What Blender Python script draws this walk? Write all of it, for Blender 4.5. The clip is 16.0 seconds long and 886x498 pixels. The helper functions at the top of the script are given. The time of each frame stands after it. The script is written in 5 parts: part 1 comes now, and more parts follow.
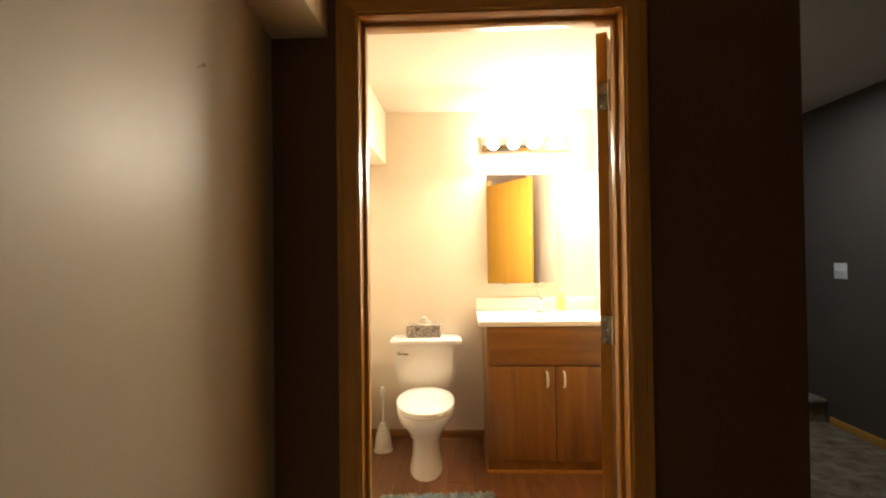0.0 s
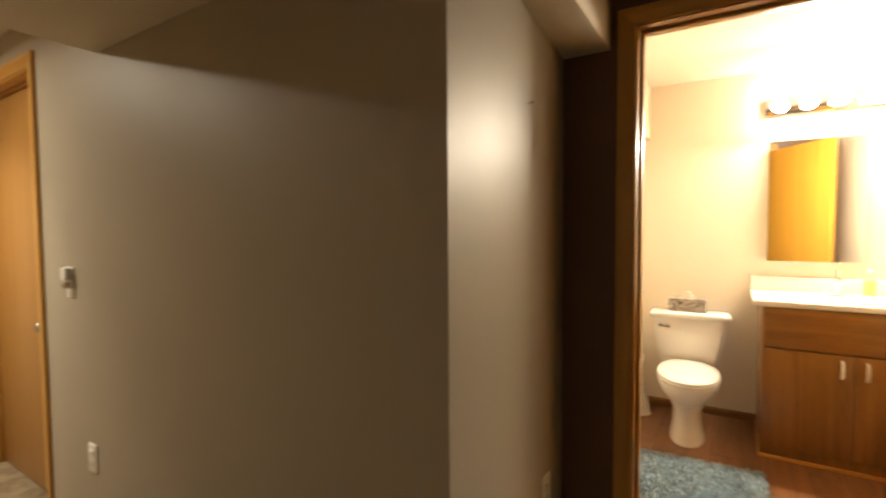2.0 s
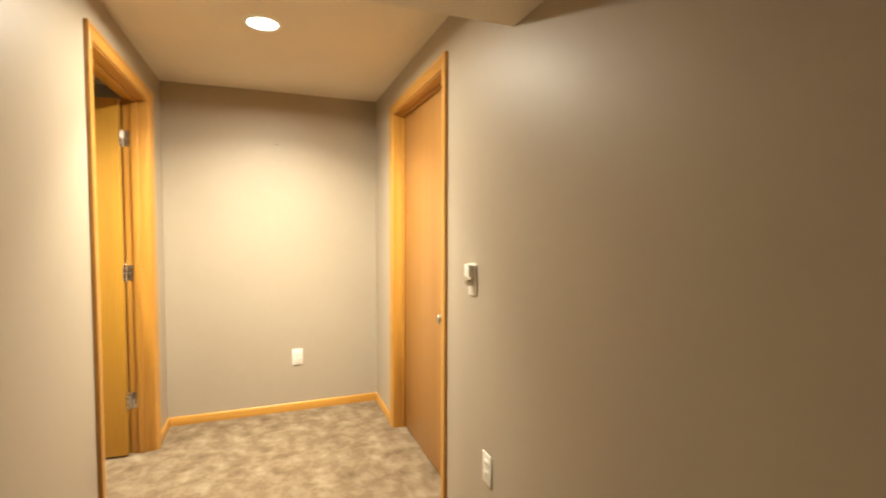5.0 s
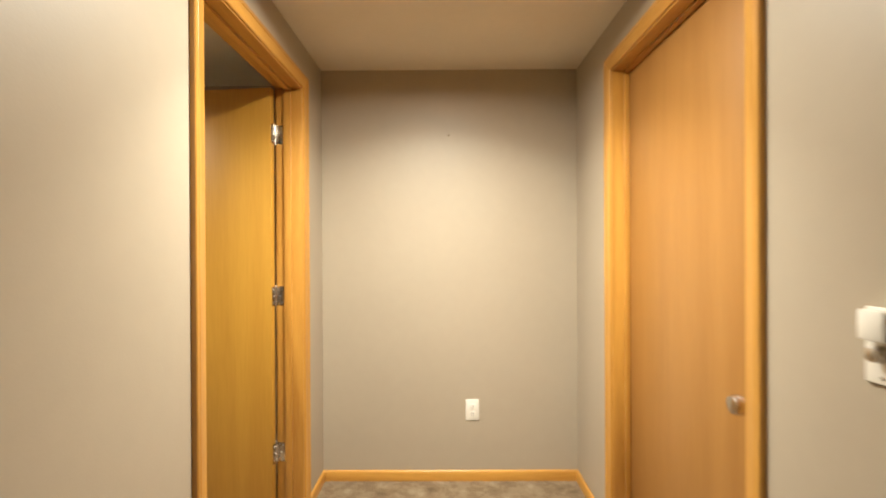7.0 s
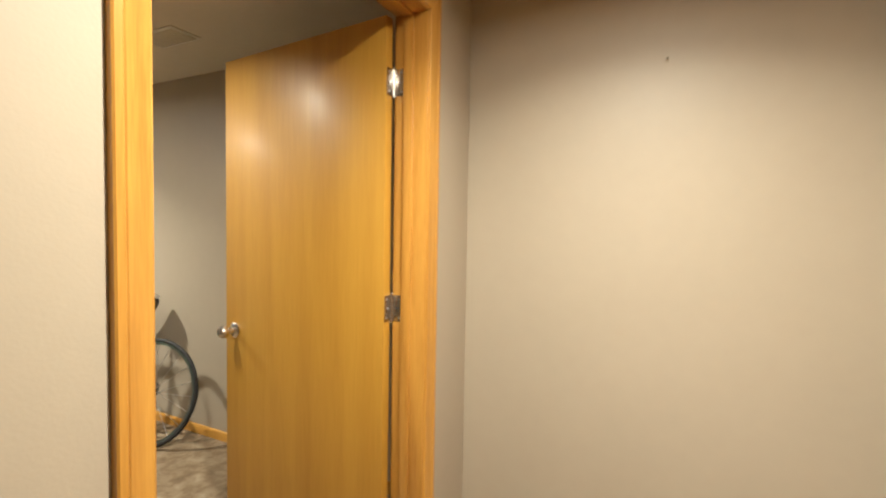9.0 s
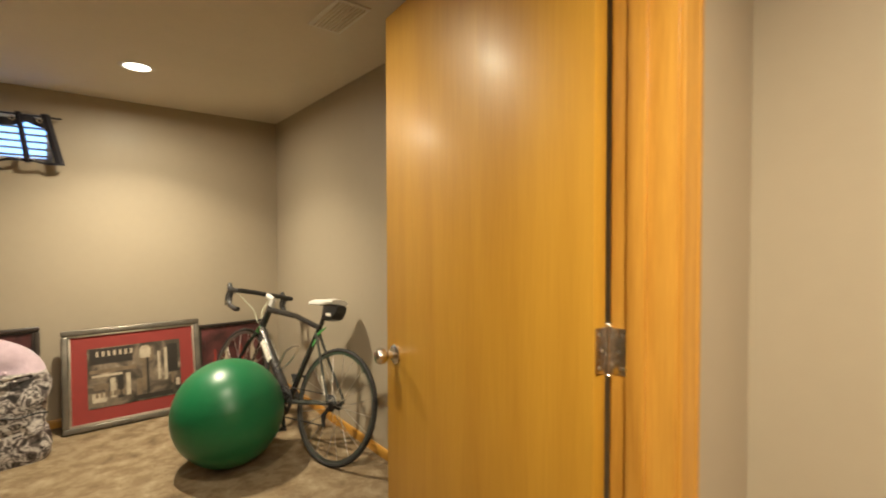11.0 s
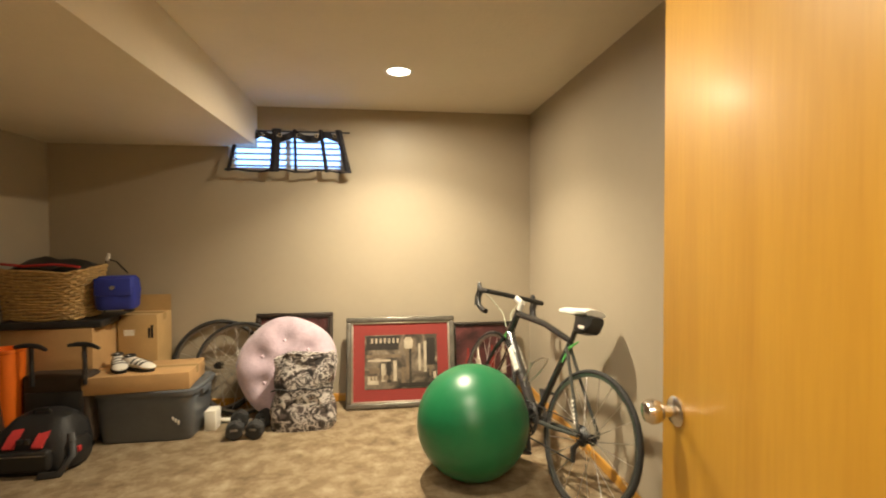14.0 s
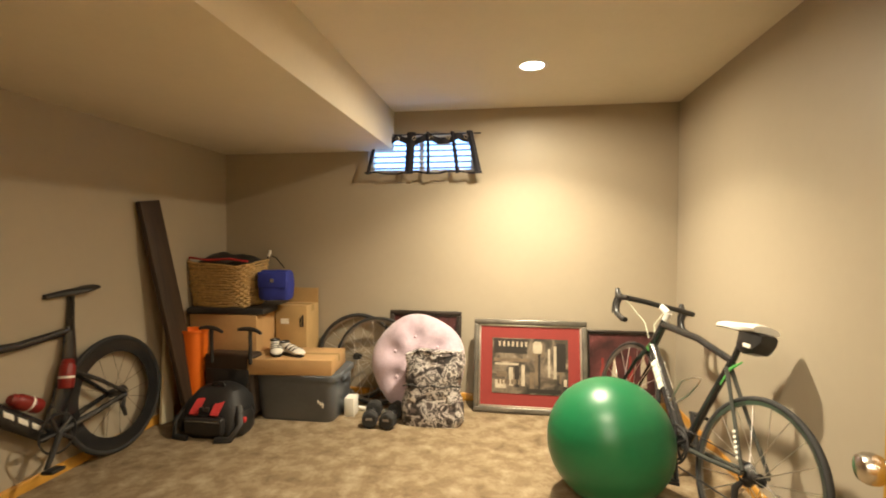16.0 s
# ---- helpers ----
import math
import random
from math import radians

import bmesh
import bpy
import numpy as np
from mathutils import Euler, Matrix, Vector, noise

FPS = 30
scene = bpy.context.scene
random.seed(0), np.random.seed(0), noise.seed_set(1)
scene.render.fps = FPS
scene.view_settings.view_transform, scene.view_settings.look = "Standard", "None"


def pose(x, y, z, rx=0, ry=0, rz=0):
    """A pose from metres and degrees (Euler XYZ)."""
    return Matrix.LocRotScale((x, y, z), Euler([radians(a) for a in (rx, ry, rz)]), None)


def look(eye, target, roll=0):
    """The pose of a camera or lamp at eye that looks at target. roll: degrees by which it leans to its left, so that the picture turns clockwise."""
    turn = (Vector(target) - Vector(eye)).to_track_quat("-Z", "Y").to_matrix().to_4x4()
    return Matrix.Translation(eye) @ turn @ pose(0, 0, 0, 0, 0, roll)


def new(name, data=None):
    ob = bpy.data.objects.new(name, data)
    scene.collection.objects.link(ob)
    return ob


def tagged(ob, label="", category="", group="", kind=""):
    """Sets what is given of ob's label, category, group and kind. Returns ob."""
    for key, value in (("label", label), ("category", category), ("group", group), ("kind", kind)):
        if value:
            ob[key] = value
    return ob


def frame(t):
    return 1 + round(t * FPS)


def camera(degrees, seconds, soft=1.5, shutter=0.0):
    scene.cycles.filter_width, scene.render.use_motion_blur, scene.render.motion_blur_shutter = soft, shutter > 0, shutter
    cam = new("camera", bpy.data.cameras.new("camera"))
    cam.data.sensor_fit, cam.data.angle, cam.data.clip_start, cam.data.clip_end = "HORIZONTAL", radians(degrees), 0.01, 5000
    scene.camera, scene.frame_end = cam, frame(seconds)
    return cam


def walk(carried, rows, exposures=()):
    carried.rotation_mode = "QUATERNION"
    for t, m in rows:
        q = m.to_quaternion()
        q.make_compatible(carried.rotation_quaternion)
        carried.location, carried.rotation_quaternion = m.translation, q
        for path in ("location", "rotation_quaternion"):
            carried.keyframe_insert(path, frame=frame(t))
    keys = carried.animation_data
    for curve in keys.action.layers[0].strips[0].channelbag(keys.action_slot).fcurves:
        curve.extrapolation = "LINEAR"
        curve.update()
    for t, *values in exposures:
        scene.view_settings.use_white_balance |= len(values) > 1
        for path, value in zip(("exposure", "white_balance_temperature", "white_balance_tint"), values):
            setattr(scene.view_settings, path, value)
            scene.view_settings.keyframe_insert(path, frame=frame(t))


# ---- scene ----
cam = camera(87.6, 16.0, soft=1.9, shutter=0.5)
PATH = [
    (0, (0.798, -0.387, 1.3), (0.719, 1.611, 1.327), -0.7),
    (0.5, (0.769, -0.486, 1.329), (0.569, 1.504, 1.323), -0.4),
    (1, (0.801, -0.604, 1.327), (0.338, 1.341, 1.295), -0.6),
    (1.5, (0.843, -0.752, 1.301), (0.048, 1.082, 1.246), -0.1),
    (2, (0.791, -0.786, 1.323), (-0.271, 0.906, 1.232), -0.34),
    (2.5, (0.724, -0.807, 1.297), (-0.558, 0.727, 1.226), -0.02),
    (3, (0.653, -0.820, 1.286), (-0.780, 0.574, 1.215), -0.16),
    (3.5, (0.578, -0.803, 1.280), (-0.983, 0.445, 1.210), 0.11),
    (4, (0.532, -0.805, 1.287), (-1.144, 0.282, 1.201), 0.17),
    (4.5, (0.347, -0.808, 1.283), (-1.419, 0.127, 1.210), 0.01),
    (5, (0.168, -0.752, 1.314), (-1.703, -0.051, 1.223), 0.16),
    (7.5, (-1.005, -0.694, 1.272), (-2.993, -0.918, 1.270), 0.34),
    (8, (-1.251, -0.638, 1.291), (-3.194, -1.112, 1.265), 1.12),
    (8.5, (-1.412, -0.619, 1.295), (-3.287, -1.312, 1.251), 1.10),
    (9, (-1.581, -0.669, 1.325), (-3.373, -1.553, 1.239), 0.95),
    (11.5, (-2.206, -1.131, 1.264), (-3.280, -2.818, 1.224), -0.21),
    (12, (-2.279, -1.223, 1.264), (-3.168, -3.014, 1.215), -0.24),
    (12.5, (-2.31, -1.279, 1.277), (-3.024, -3.147, 1.221), -0.1),
    (13, (-2.323, -1.347, 1.268), (-2.878, -3.268, 1.211), -0.2),
    (13.5, (-2.334, -1.392, 1.261), (-2.734, -3.351, 1.208), -0.3),
    (14, (-2.33, -1.416, 1.255), (-2.581, -3.4, 1.209), -0.2),
    (14.5, (-2.326, -1.438, 1.256), (-2.425, -3.435, 1.213), -0.1),
    (15, (-2.287, -1.455, 1.247), (-2.253, -3.454, 1.212), 0.1),
    (15.5, (-2.28, -1.481, 1.251), (-2.113, -3.473, 1.213), 0.4),
    (16, (-2.309, -1.489, 1.258), (-2.017, -3.467, 1.212), 0.3),
]
EXPOSURES = [(0, -0.9, 5900, 10), (1.5, -0.85, 6100, 10), (2.5, -0.65, 6000, 10), (3.5, -0.2, 6100, 10), (5.0, 0.15, 5900, 10), (7.5, -0.25, 5500, 10), (9.0, -0.35, 5500, 10),
             (11.5, -0.65, 6500, 10), (12.5, -0.45, 6500, 10), (13.5, -0.25, 6500, 10), (16.0, 0.1, 6500, 10)]
walk(cam, [(t, look(eye, target, roll)) for t, eye, target, roll in PATH], EXPOSURES)

# ---- light ----
world = bpy.data.worlds.new("world")
scene.world = world
world.use_nodes = True
wn = world.node_tree.nodes
sky = wn.new("ShaderNodeTexSky")
sky.sky_type = "NISHITA"
sky.sun_disc = False
sky.sun_elevation, sky.sun_rotation = radians(35), radians(20)
wn["Background"].inputs["Strength"].default_value = 0.12
world.node_tree.links.new(sky.outputs[0], wn["Background"].inputs["Color"])

WARM = (1.0, 0.86, 0.62)


def lamp(name, m, watts, size, color=WARM, shape="DISK", spread=160, size_y=None):
    data = bpy.data.lights.new(name, "AREA")
    data.energy, data.shape, data.size, data.color, data.spread = watts, shape, size, color, radians(spread)
    if size_y:
        data.size_y = size_y
    ob = new(name, data)
    ob.matrix_world = m
    return ob


lamp("hall_lamp", pose(-2.15, -0.77, 2.2425), 41, 0.13, spread=170)
lamp("hall_lamp_beam", pose(-2.15, -0.77, 2.229, 0, 15, 0), 31, 0.09, spread=120)
lamp("room_lamp_back", pose(-2.42, -4.2, 2.2425), 36, 0.13, spread=172)
lamp("room_lamp_back_beam", pose(-2.42, -4.2, 2.240), 40, 0.09, spread=122)
lamp("room_lamp_front", pose(-2.34, -2.60, 2.2425), 25, 0.13, spread=146)
lamp("vanity_lamp", pose(1.25, 2.78, 2.02, 45, 0, 180), 95, 0.55, (1.0, 0.84, 0.60), "RECTANGLE", 180, 0.09)
lamp("window_daylight", pose(-1.63, -5.16, 1.94, 90, 0, 180), 1.5, 0.72, (0.55, 0.72, 1.0), "RECTANGLE", 170, 0.24)
# unseen area lamp added under the closed ceiling for light from upstairs
lamp("stair_fill_lamp", pose(2.70, 2.60, 2.36), 20.0, 0.5, (0.9, 0.95, 1.0), "RECTANGLE", 180, 0.3)

# ---- materials ----


def material(name, color, rough=0.6, metal=0.0, scale=8.0, vary=0.08, bump=0.0, bump_scale=200.0, detail=6, color2=None,
             stretch=None, spec=None, sheen=0.0, coat=0.0):
    """Two-scale noise over a base colour, with a fine bump."""
    mat = bpy.data.materials.new(name)
    mat.use_nodes = True
    nt = mat.node_tree
    n, l = nt.nodes, nt.links
    b = n["Principled BSDF"]
    b.inputs["Roughness"].default_value = rough
    b.inputs["Metallic"].default_value = metal
    if spec is not None:
        b.inputs["Specular IOR Level"].default_value = spec
    b.inputs["Sheen Weight"].default_value = sheen
    b.inputs["Coat Weight"].default_value = coat
    b.inputs["Coat Roughness"].default_value = 0.12
    tc = n.new("ShaderNodeTexCoord")
    mp = n.new("ShaderNodeMapping")
    l.new(tc.outputs["Object"], mp.inputs["Vector"])
    if stretch:
        mp.inputs["Scale"].default_value = stretch
    big = n.new("ShaderNodeTexNoise")
    big.inputs["Scale"].default_value = scale
    big.inputs["Detail"].default_value = detail
    l.new(mp.outputs[0], big.inputs["Vector"])
    fine = n.new("ShaderNodeTexNoise")
    fine.inputs["Scale"].default_value = scale * 9
    fine.inputs["Detail"].default_value = 3
    l.new(mp.outputs[0], fine.inputs["Vector"])
    mixf = n.new("ShaderNodeMath")
    mixf.operation = "MULTIPLY_ADD"
    l.new(fine.outputs["Fac"], mixf.inputs[0])
    mixf.inputs[1].default_value = 0.45
    l.new(big.outputs["Fac"], mixf.inputs[2])
    ramp = n.new("ShaderNodeValToRGB")
    ramp.color_ramp.elements[0].position, ramp.color_ramp.elements[1].position = 0.45, 1.0
    lo = [c * (1 - vary) for c in color]
    hi = color2 if color2 else [min(1, c * (1 + vary)) for c in color]
    ramp.color_ramp.elements[0].color = (*lo, 1)
    ramp.color_ramp.elements[1].color = (*hi, 1)
    l.new(mixf.outputs[0], ramp.inputs[0])
    l.new(ramp.outputs[0], b.inputs["Base Color"])
    rr = n.new("ShaderNodeMapRange")
    rr.inputs["To Min"].default_value, rr.inputs["To Max"].default_value = max(0, rough - 0.06), min(1, rough + 0.06)
    l.new(big.outputs["Fac"], rr.inputs["Value"])
    l.new(rr.outputs[0], b.inputs["Roughness"])
    if bump:
        bn = n.new("ShaderNodeTexNoise")
        bn.inputs["Scale"].default_value = bump_scale
        bn.inputs["Detail"].default_value = 3
        l.new(mp.outputs[0], bn.inputs["Vector"])
        bp = n.new("ShaderNodeBump")
        bp.inputs["Strength"].default_value = bump
        bp.inputs["Distance"].default_value = 0.004
        l.new(bn.outputs["Fac"], bp.inputs["Height"])
        l.new(bp.outputs[0], b.inputs["Normal"])
    return mat


def wood(name, light, dark, rough=0.4, axis="z", grain=14.0, coat=0.15):
    """Straight grain along one axis with cathedral streaks and pores."""
    mat = bpy.data.materials.new(name)
    mat.use_nodes = True
    n, l = mat.node_tree.nodes, mat.node_tree.links
    b = n["Principled BSDF"]
    b.inputs["Roughness"].default_value = rough
    b.inputs["Coat Weight"].default_value = coat
    b.inputs["Coat Roughness"].default_value = 0.25
    tc = n.new("ShaderNodeTexCoord")
    mp = n.new("ShaderNodeMapping")
    st = {"x": (0.06, 1, 1), "y": (1, 0.06, 1), "z": (1, 1, 0.06)}[axis]
    mp.inputs["Scale"].default_value = st
    l.new(tc.outputs["Object"], mp.inputs["Vector"])
    oi = n.new("ShaderNodeObjectInfo")
    shift = n.new("ShaderNodeVectorMath")
    shift.operation = "ADD"
    comb = n.new("ShaderNodeCombineXYZ")
    mul = n.new("ShaderNodeMath")
    mul.operation = "MULTIPLY"
    mul.inputs[1].default_value = 37.0
    l.new(oi.outputs["Random"], mul.inputs[0])
    for k in range(3):
        l.new(mul.outputs[0], comb.inputs[k])
    l.new(mp.outputs[0], shift.inputs[0])
    l.new(comb.outputs[0], shift.inputs[1])
    a = n.new("ShaderNodeTexNoise")
    a.inputs["Scale"].default_value = grain
    a.inputs["Detail"].default_value = 8
    a.inputs["Distortion"].default_value = 0.8
    l.new(shift.outputs[0], a.inputs["Vector"])
    p = n.new("ShaderNodeTexNoise")
    p.inputs["Scale"].default_value = grain * 16
    p.inputs["Detail"].default_value = 2
    l.new(shift.outputs[0], p.inputs["Vector"])
    m = n.new("ShaderNodeMath")
    m.operation = "MULTIPLY_ADD"
    m.inputs[1].default_value = 0.35
    l.new(p.outputs["Fac"], m.inputs[0])
    l.new(a.outputs["Fac"], m.inputs[2])
    r = n.new("ShaderNodeValToRGB")
    r.color_ramp.elements[0].position, r.color_ramp.elements[1].position = 0.42, 0.86
    r.color_ramp.elements[0].color, r.color_ramp.elements[1].color = (*dark, 1), (*light, 1)
    l.new(m.outputs[0], r.inputs[0])
    l.new(r.outputs[0], b.inputs["Base Color"])
    bp = n.new("ShaderNodeBump")
    bp.inputs["Strength"].default_value = 0.12
    bp.inputs["Distance"].default_value = 0.002
    l.new(p.outputs["Fac"], bp.inputs["Height"])
    l.new(bp.outputs[0], b.inputs["Normal"])
    return mat


def glow(name, color, strength):
    mat = bpy.data.materials.new(name)
    mat.use_nodes = True
    b = mat.node_tree.nodes["Principled BSDF"]
    b.inputs["Base Color"].default_value = (*color, 1)
    b.inputs["Emission Color"].default_value = (*color, 1)
    b.inputs["Emission Strength"].default_value = strength
    return mat


def patches(name, stops, scale, rough=0.7, kind="voronoi", bump=0.0):
    """Blotches of several colours."""
    mat = bpy.data.materials.new(name)
    mat.use_nodes = True
    n, l = mat.node_tree.nodes, mat.node_tree.links
    b = n["Principled BSDF"]
    b.inputs["Roughness"].default_value = rough
    tc = n.new("ShaderNodeTexCoord")
    w = n.new("ShaderNodeTexNoise")
    w.inputs["Scale"].default_value = scale * 0.6
    w.inputs["Detail"].default_value = 8 if kind == "pile" else 5
    w.inputs["Roughness"].default_value = 0.62 if kind == "pile" else 0.5
    w.inputs["Distortion"].default_value = {"voronoi": 2.2, "noise": 0.9, "pile": 0.15}[kind]
    l.new(tc.outputs["Object"], w.inputs["Vector"])
    r = n.new("ShaderNodeValToRGB")
    r.color_ramp.interpolation = "EASE"
    els = r.color_ramp.elements
    while len(els) < len(stops):
        els.new(0.5)
    for e, (pos, c) in zip(els, stops):
        e.position, e.color = pos, (*c, 1)
    l.new(w.outputs["Fac"], r.inputs[0])
    l.new(r.outputs[0], b.inputs["Base Color"])
    if bump:
        bn = n.new("ShaderNodeTexNoise")
        bn.inputs["Scale"].default_value = 260
        bn.inputs["Detail"].default_value = 2
        l.new(tc.outputs["Object"], bn.inputs["Vector"])
        bp = n.new("ShaderNodeBump")
        bp.inputs["Strength"].default_value = bump
        bp.inputs["Distance"].default_value = 0.012
        l.new(bn.outputs["Fac"], bp.inputs["Height"])
        l.new(bp.outputs[0], b.inputs["Normal"])
    return mat


BATHPAINT = material("cream_paint", (0.80, 0.71, 0.57), 0.5, scale=2.2, vary=0.02, bump=0.05, bump_scale=160)
PAINT = material("beige_paint", (0.40, 0.343, 0.258), 0.47, scale=2.2, vary=0.03, bump=0.06, bump_scale=160, spec=0.32)
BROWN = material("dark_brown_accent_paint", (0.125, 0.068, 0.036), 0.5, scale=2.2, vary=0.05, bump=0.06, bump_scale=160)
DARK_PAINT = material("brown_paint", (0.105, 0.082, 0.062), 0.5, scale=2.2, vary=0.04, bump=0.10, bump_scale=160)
CEIL = material("ceiling_paint", (0.72, 0.65, 0.53), 0.85, scale=3, vary=0.03, bump=0.35, bump_scale=55)
OAK = wood("oak_trim", (0.57, 0.300, 0.050), (0.37, 0.165, 0.022), 0.33)
OAK_X = wood("oak_trim_x", (0.57, 0.300, 0.050), (0.37, 0.165, 0.022), 0.33, "x")
OAK_Y = wood("oak_trim_y", (0.57, 0.300, 0.050), (0.37, 0.165, 0.022), 0.33, "y")
DOORWOOD = wood("oak_veneer", (0.52, 0.280, 0.030), (0.41, 0.205, 0.018), 0.46, grain=7.0, coat=0.09)
CLOSETWOOD = wood("closet_veneer", (0.37, 0.185, 0.043), (0.30, 0.140, 0.028), 0.42, grain=7.0)
CABINET = wood("cabinet_oak", (0.29, 0.138, 0.030), (0.165, 0.070, 0.013), 0.38)
CABINET_X = wood("cabinet_oak_x", (0.29, 0.138, 0.030), (0.165, 0.070, 0.013), 0.38, "x")
DARKWOOD = wood("dark_plank", (0.058, 0.031, 0.014), (0.016, 0.009, 0.005), 0.65, grain=9.0)
VINYL = wood("vinyl_plank", (0.22, 0.095, 0.032), (0.10, 0.038, 0.012), 0.32, "y")
CARPET = patches("carpet", [(0.30, (0.17, 0.112, 0.058)), (0.44, (0.255, 0.180, 0.100)), (0.54, (0.325, 0.240, 0.142)), (0.68, (0.43, 0.34, 0.22))],
                 15, 1.0, "pile", 1.0)
NICKEL = material("satin_nickel", (0.62, 0.58, 0.52), 0.25, 1.0, vary=0.05)
CHROME = material("chrome", (0.8, 0.8, 0.8), 0.08, 1.0, vary=0.02)
WHITE = material("white_plastic", (0.78, 0.75, 0.67), 0.4, vary=0.02)
PORCELAIN = material("porcelain", (0.84, 0.82, 0.77), 0.10, vary=0.01, coat=0.5)
MARBLE = material("cultured_marble", (0.82, 0.78, 0.70), 0.18, scale=5, vary=0.05)
BLACK = material("black_plastic", (0.018, 0.017, 0.017), 0.45, vary=0.2)
RUBBER = material("tyre_rubber", (0.022, 0.021, 0.020), 0.75, scale=30, vary=0.25, bump=0.3, bump_scale=300)
CARBON = material("black_frame_paint", (0.020, 0.019, 0.019), 0.22, vary=0.2, coat=0.4)
GREENPAINT = material("green_frame_paint", (0.10, 0.42, 0.10), 0.3, vary=0.1)
STEEL = material("spoke_steel", (0.75, 0.73, 0.70), 0.3, 1.0)
RIM = material("rim_alloy", (0.30, 0.29, 0.28), 0.3, 0.9)
BALL = material("ball_vinyl", (0.008, 0.130, 0.047), 0.36, scale=3, vary=0.10, bump=0.04, bump_scale=120)
CARD = material("cardboard", (0.45, 0.27, 0.115), 0.85, scale=10, vary=0.10, bump=0.08, bump_scale=90)
CARD_Y = material("printed_carton", (0.44, 0.285, 0.12), 0.75, scale=8, vary=0.10)
TUBGREY = material("grey_tub_plastic", (0.115, 0.125, 0.14), 0.35, scale=5, vary=0.12)
PINK = material("pink_plush", (0.47, 0.365, 0.425), 1.0, scale=22, vary=0.14, bump=0.8, bump_scale=90, sheen=0.6)
FLORAL = patches("floral_fabric", [(0.36, (0.012, 0.010, 0.010)), (0.45, (0.10, 0.08, 0.075)), (0.52, (0.56, 0.52, 0.49)), (0.58, (0.03, 0.024, 0.024)), (0.68, (0.52, 0.47, 0.44))], 27, 0.5, "noise")
RED = material("red_mat", (0.23, 0.028, 0.022), 0.8, scale=30, vary=0.06)
REDFAB = material("red_fabric", (0.45, 0.03, 0.03), 0.8, scale=30, vary=0.15)
FRAME = material("pewter_frame", (0.17, 0.155, 0.13), 0.35, 0.6, scale=14, vary=0.3)
FRAME_L = material("silver_fillet", (0.50, 0.46, 0.38), 0.3, 0.7, scale=14, vary=0.15)
DARKFRAME = material("black_frame_wood", (0.03, 0.022, 0.018), 0.35, vary=0.2)
ORANGE = material("orange_plastic", (0.80, 0.16, 0.012), 0.45, vary=0.06)
WICKER = material("wicker", (0.46, 0.30, 0.12), 0.7, scale=40, vary=0.35, bump=0.4, bump_scale=120)
BLUE = material("blue_fabric", (0.018, 0.030, 0.26), 0.7, scale=18, vary=0.2)
PALE = material("pale_board", (0.52, 0.46, 0.32), 0.7, scale=6, vary=0.08)
RUG = material("blue_rug", (0.50, 0.61, 0.68), 1.0, scale=26, vary=0.35, bump=0.6, bump_scale=180)
CURTAIN = material("black_curtain", (0.012, 0.011, 0.018), 0.8, scale=40, vary=0.3)
LAMPGLOW = glow("lamp_lens", (1.0, 0.93, 0.80), 9.0)
BULBGLOW = glow("vanity_bulb", (1.0, 0.86, 0.62), 150.0)
SKYGLOW = glow("window_sky", (0.26, 0.50, 1.0), 5.5)
MIRROR = material("mirror_silver", (0.92, 0.92, 0.90), 0.015, 1.0, vary=0.0)


def sheer_material():
    mat = bpy.data.materials.new("sheer_curtain")
    mat.use_nodes = True
    n, l = mat.node_tree.nodes, mat.node_tree.links
    b = n["Principled BSDF"]
    b.inputs["Base Color"].default_value = (0.03, 0.03, 0.05, 1)
    b.inputs["Roughness"].default_value = 0.8
    b.inputs["Alpha"].default_value = 0.25
    return mat


SHEER = sheer_material()

# ---- building blocks ----


def box(bm, x0, x1, y0, y1, z0, z1, bev=0.0, seg=2):
    r = bmesh.ops.create_cube(bm, size=1.0)
    vs = r["verts"]
    for v in vs:
        v.co = Vector((x0 + (v.co.x + 0.5) * (x1 - x0), y0 + (v.co.y + 0.5) * (y1 - y0), z0 + (v.co.z + 0.5) * (z1 - z0)))
    if bev:
        es = list({e for v in vs for e in v.link_edges})
        bmesh.ops.bevel(bm, geom=es, offset=bev, segments=seg, affect="EDGES", profile=0.5)
    return bm


def rod(bm, a, b, r0, r1=None, seg=12):
    a, b = Vector(a), Vector(b)
    d = b - a
    m = Matrix.Translation((a + b) / 2) @ d.to_track_quat("Z", "Y").to_matrix().to_4x4()
    bmesh.ops.create_cone(bm, cap_ends=True, segments=seg, radius1=r0, radius2=r0 if r1 is None else r1, depth=d.length, matrix=m)
    return bm


def tube(bm, pts, r, seg=10, closed=False, flat=1.0):
    """A round tube along points; r may be a list."""
    pts = [Vector(p) for p in pts]
    rings = []
    n = len(pts)
    ref = None
    for i, p in enumerate(pts):
        nxt = pts[(i + 1) % n] if closed or i < n - 1 else p
        prv = pts[i - 1] if closed or i > 0 else p
        d = (nxt - prv).normalized()
        if ref is None:
            ref = Vector((0, 0, 1)) if abs(d.z) < 0.9 else Vector((1, 0, 0))
        s = d.cross(ref).normalized()
        u = s.cross(d).normalized()
        ref = u
        rad = r[i] if isinstance(r, (list, tuple)) else r
        rings.append([bm.verts.new(p + s * math.cos(2 * math.pi * k / seg) * rad * flat + u * math.sin(2 * math.pi * k / seg) * rad) for k in range(seg)])
    for i in range(n if closed else n - 1):
        A, B = rings[i], rings[(i + 1) % n]
        for k in range(seg):
            bm.faces.new((A[k], A[(k + 1) % seg], B[(k + 1) % seg], B[k]))
    if not closed:
        bm.faces.new(rings[0][::-1])
        bm.faces.new(rings[-1])
    return bm


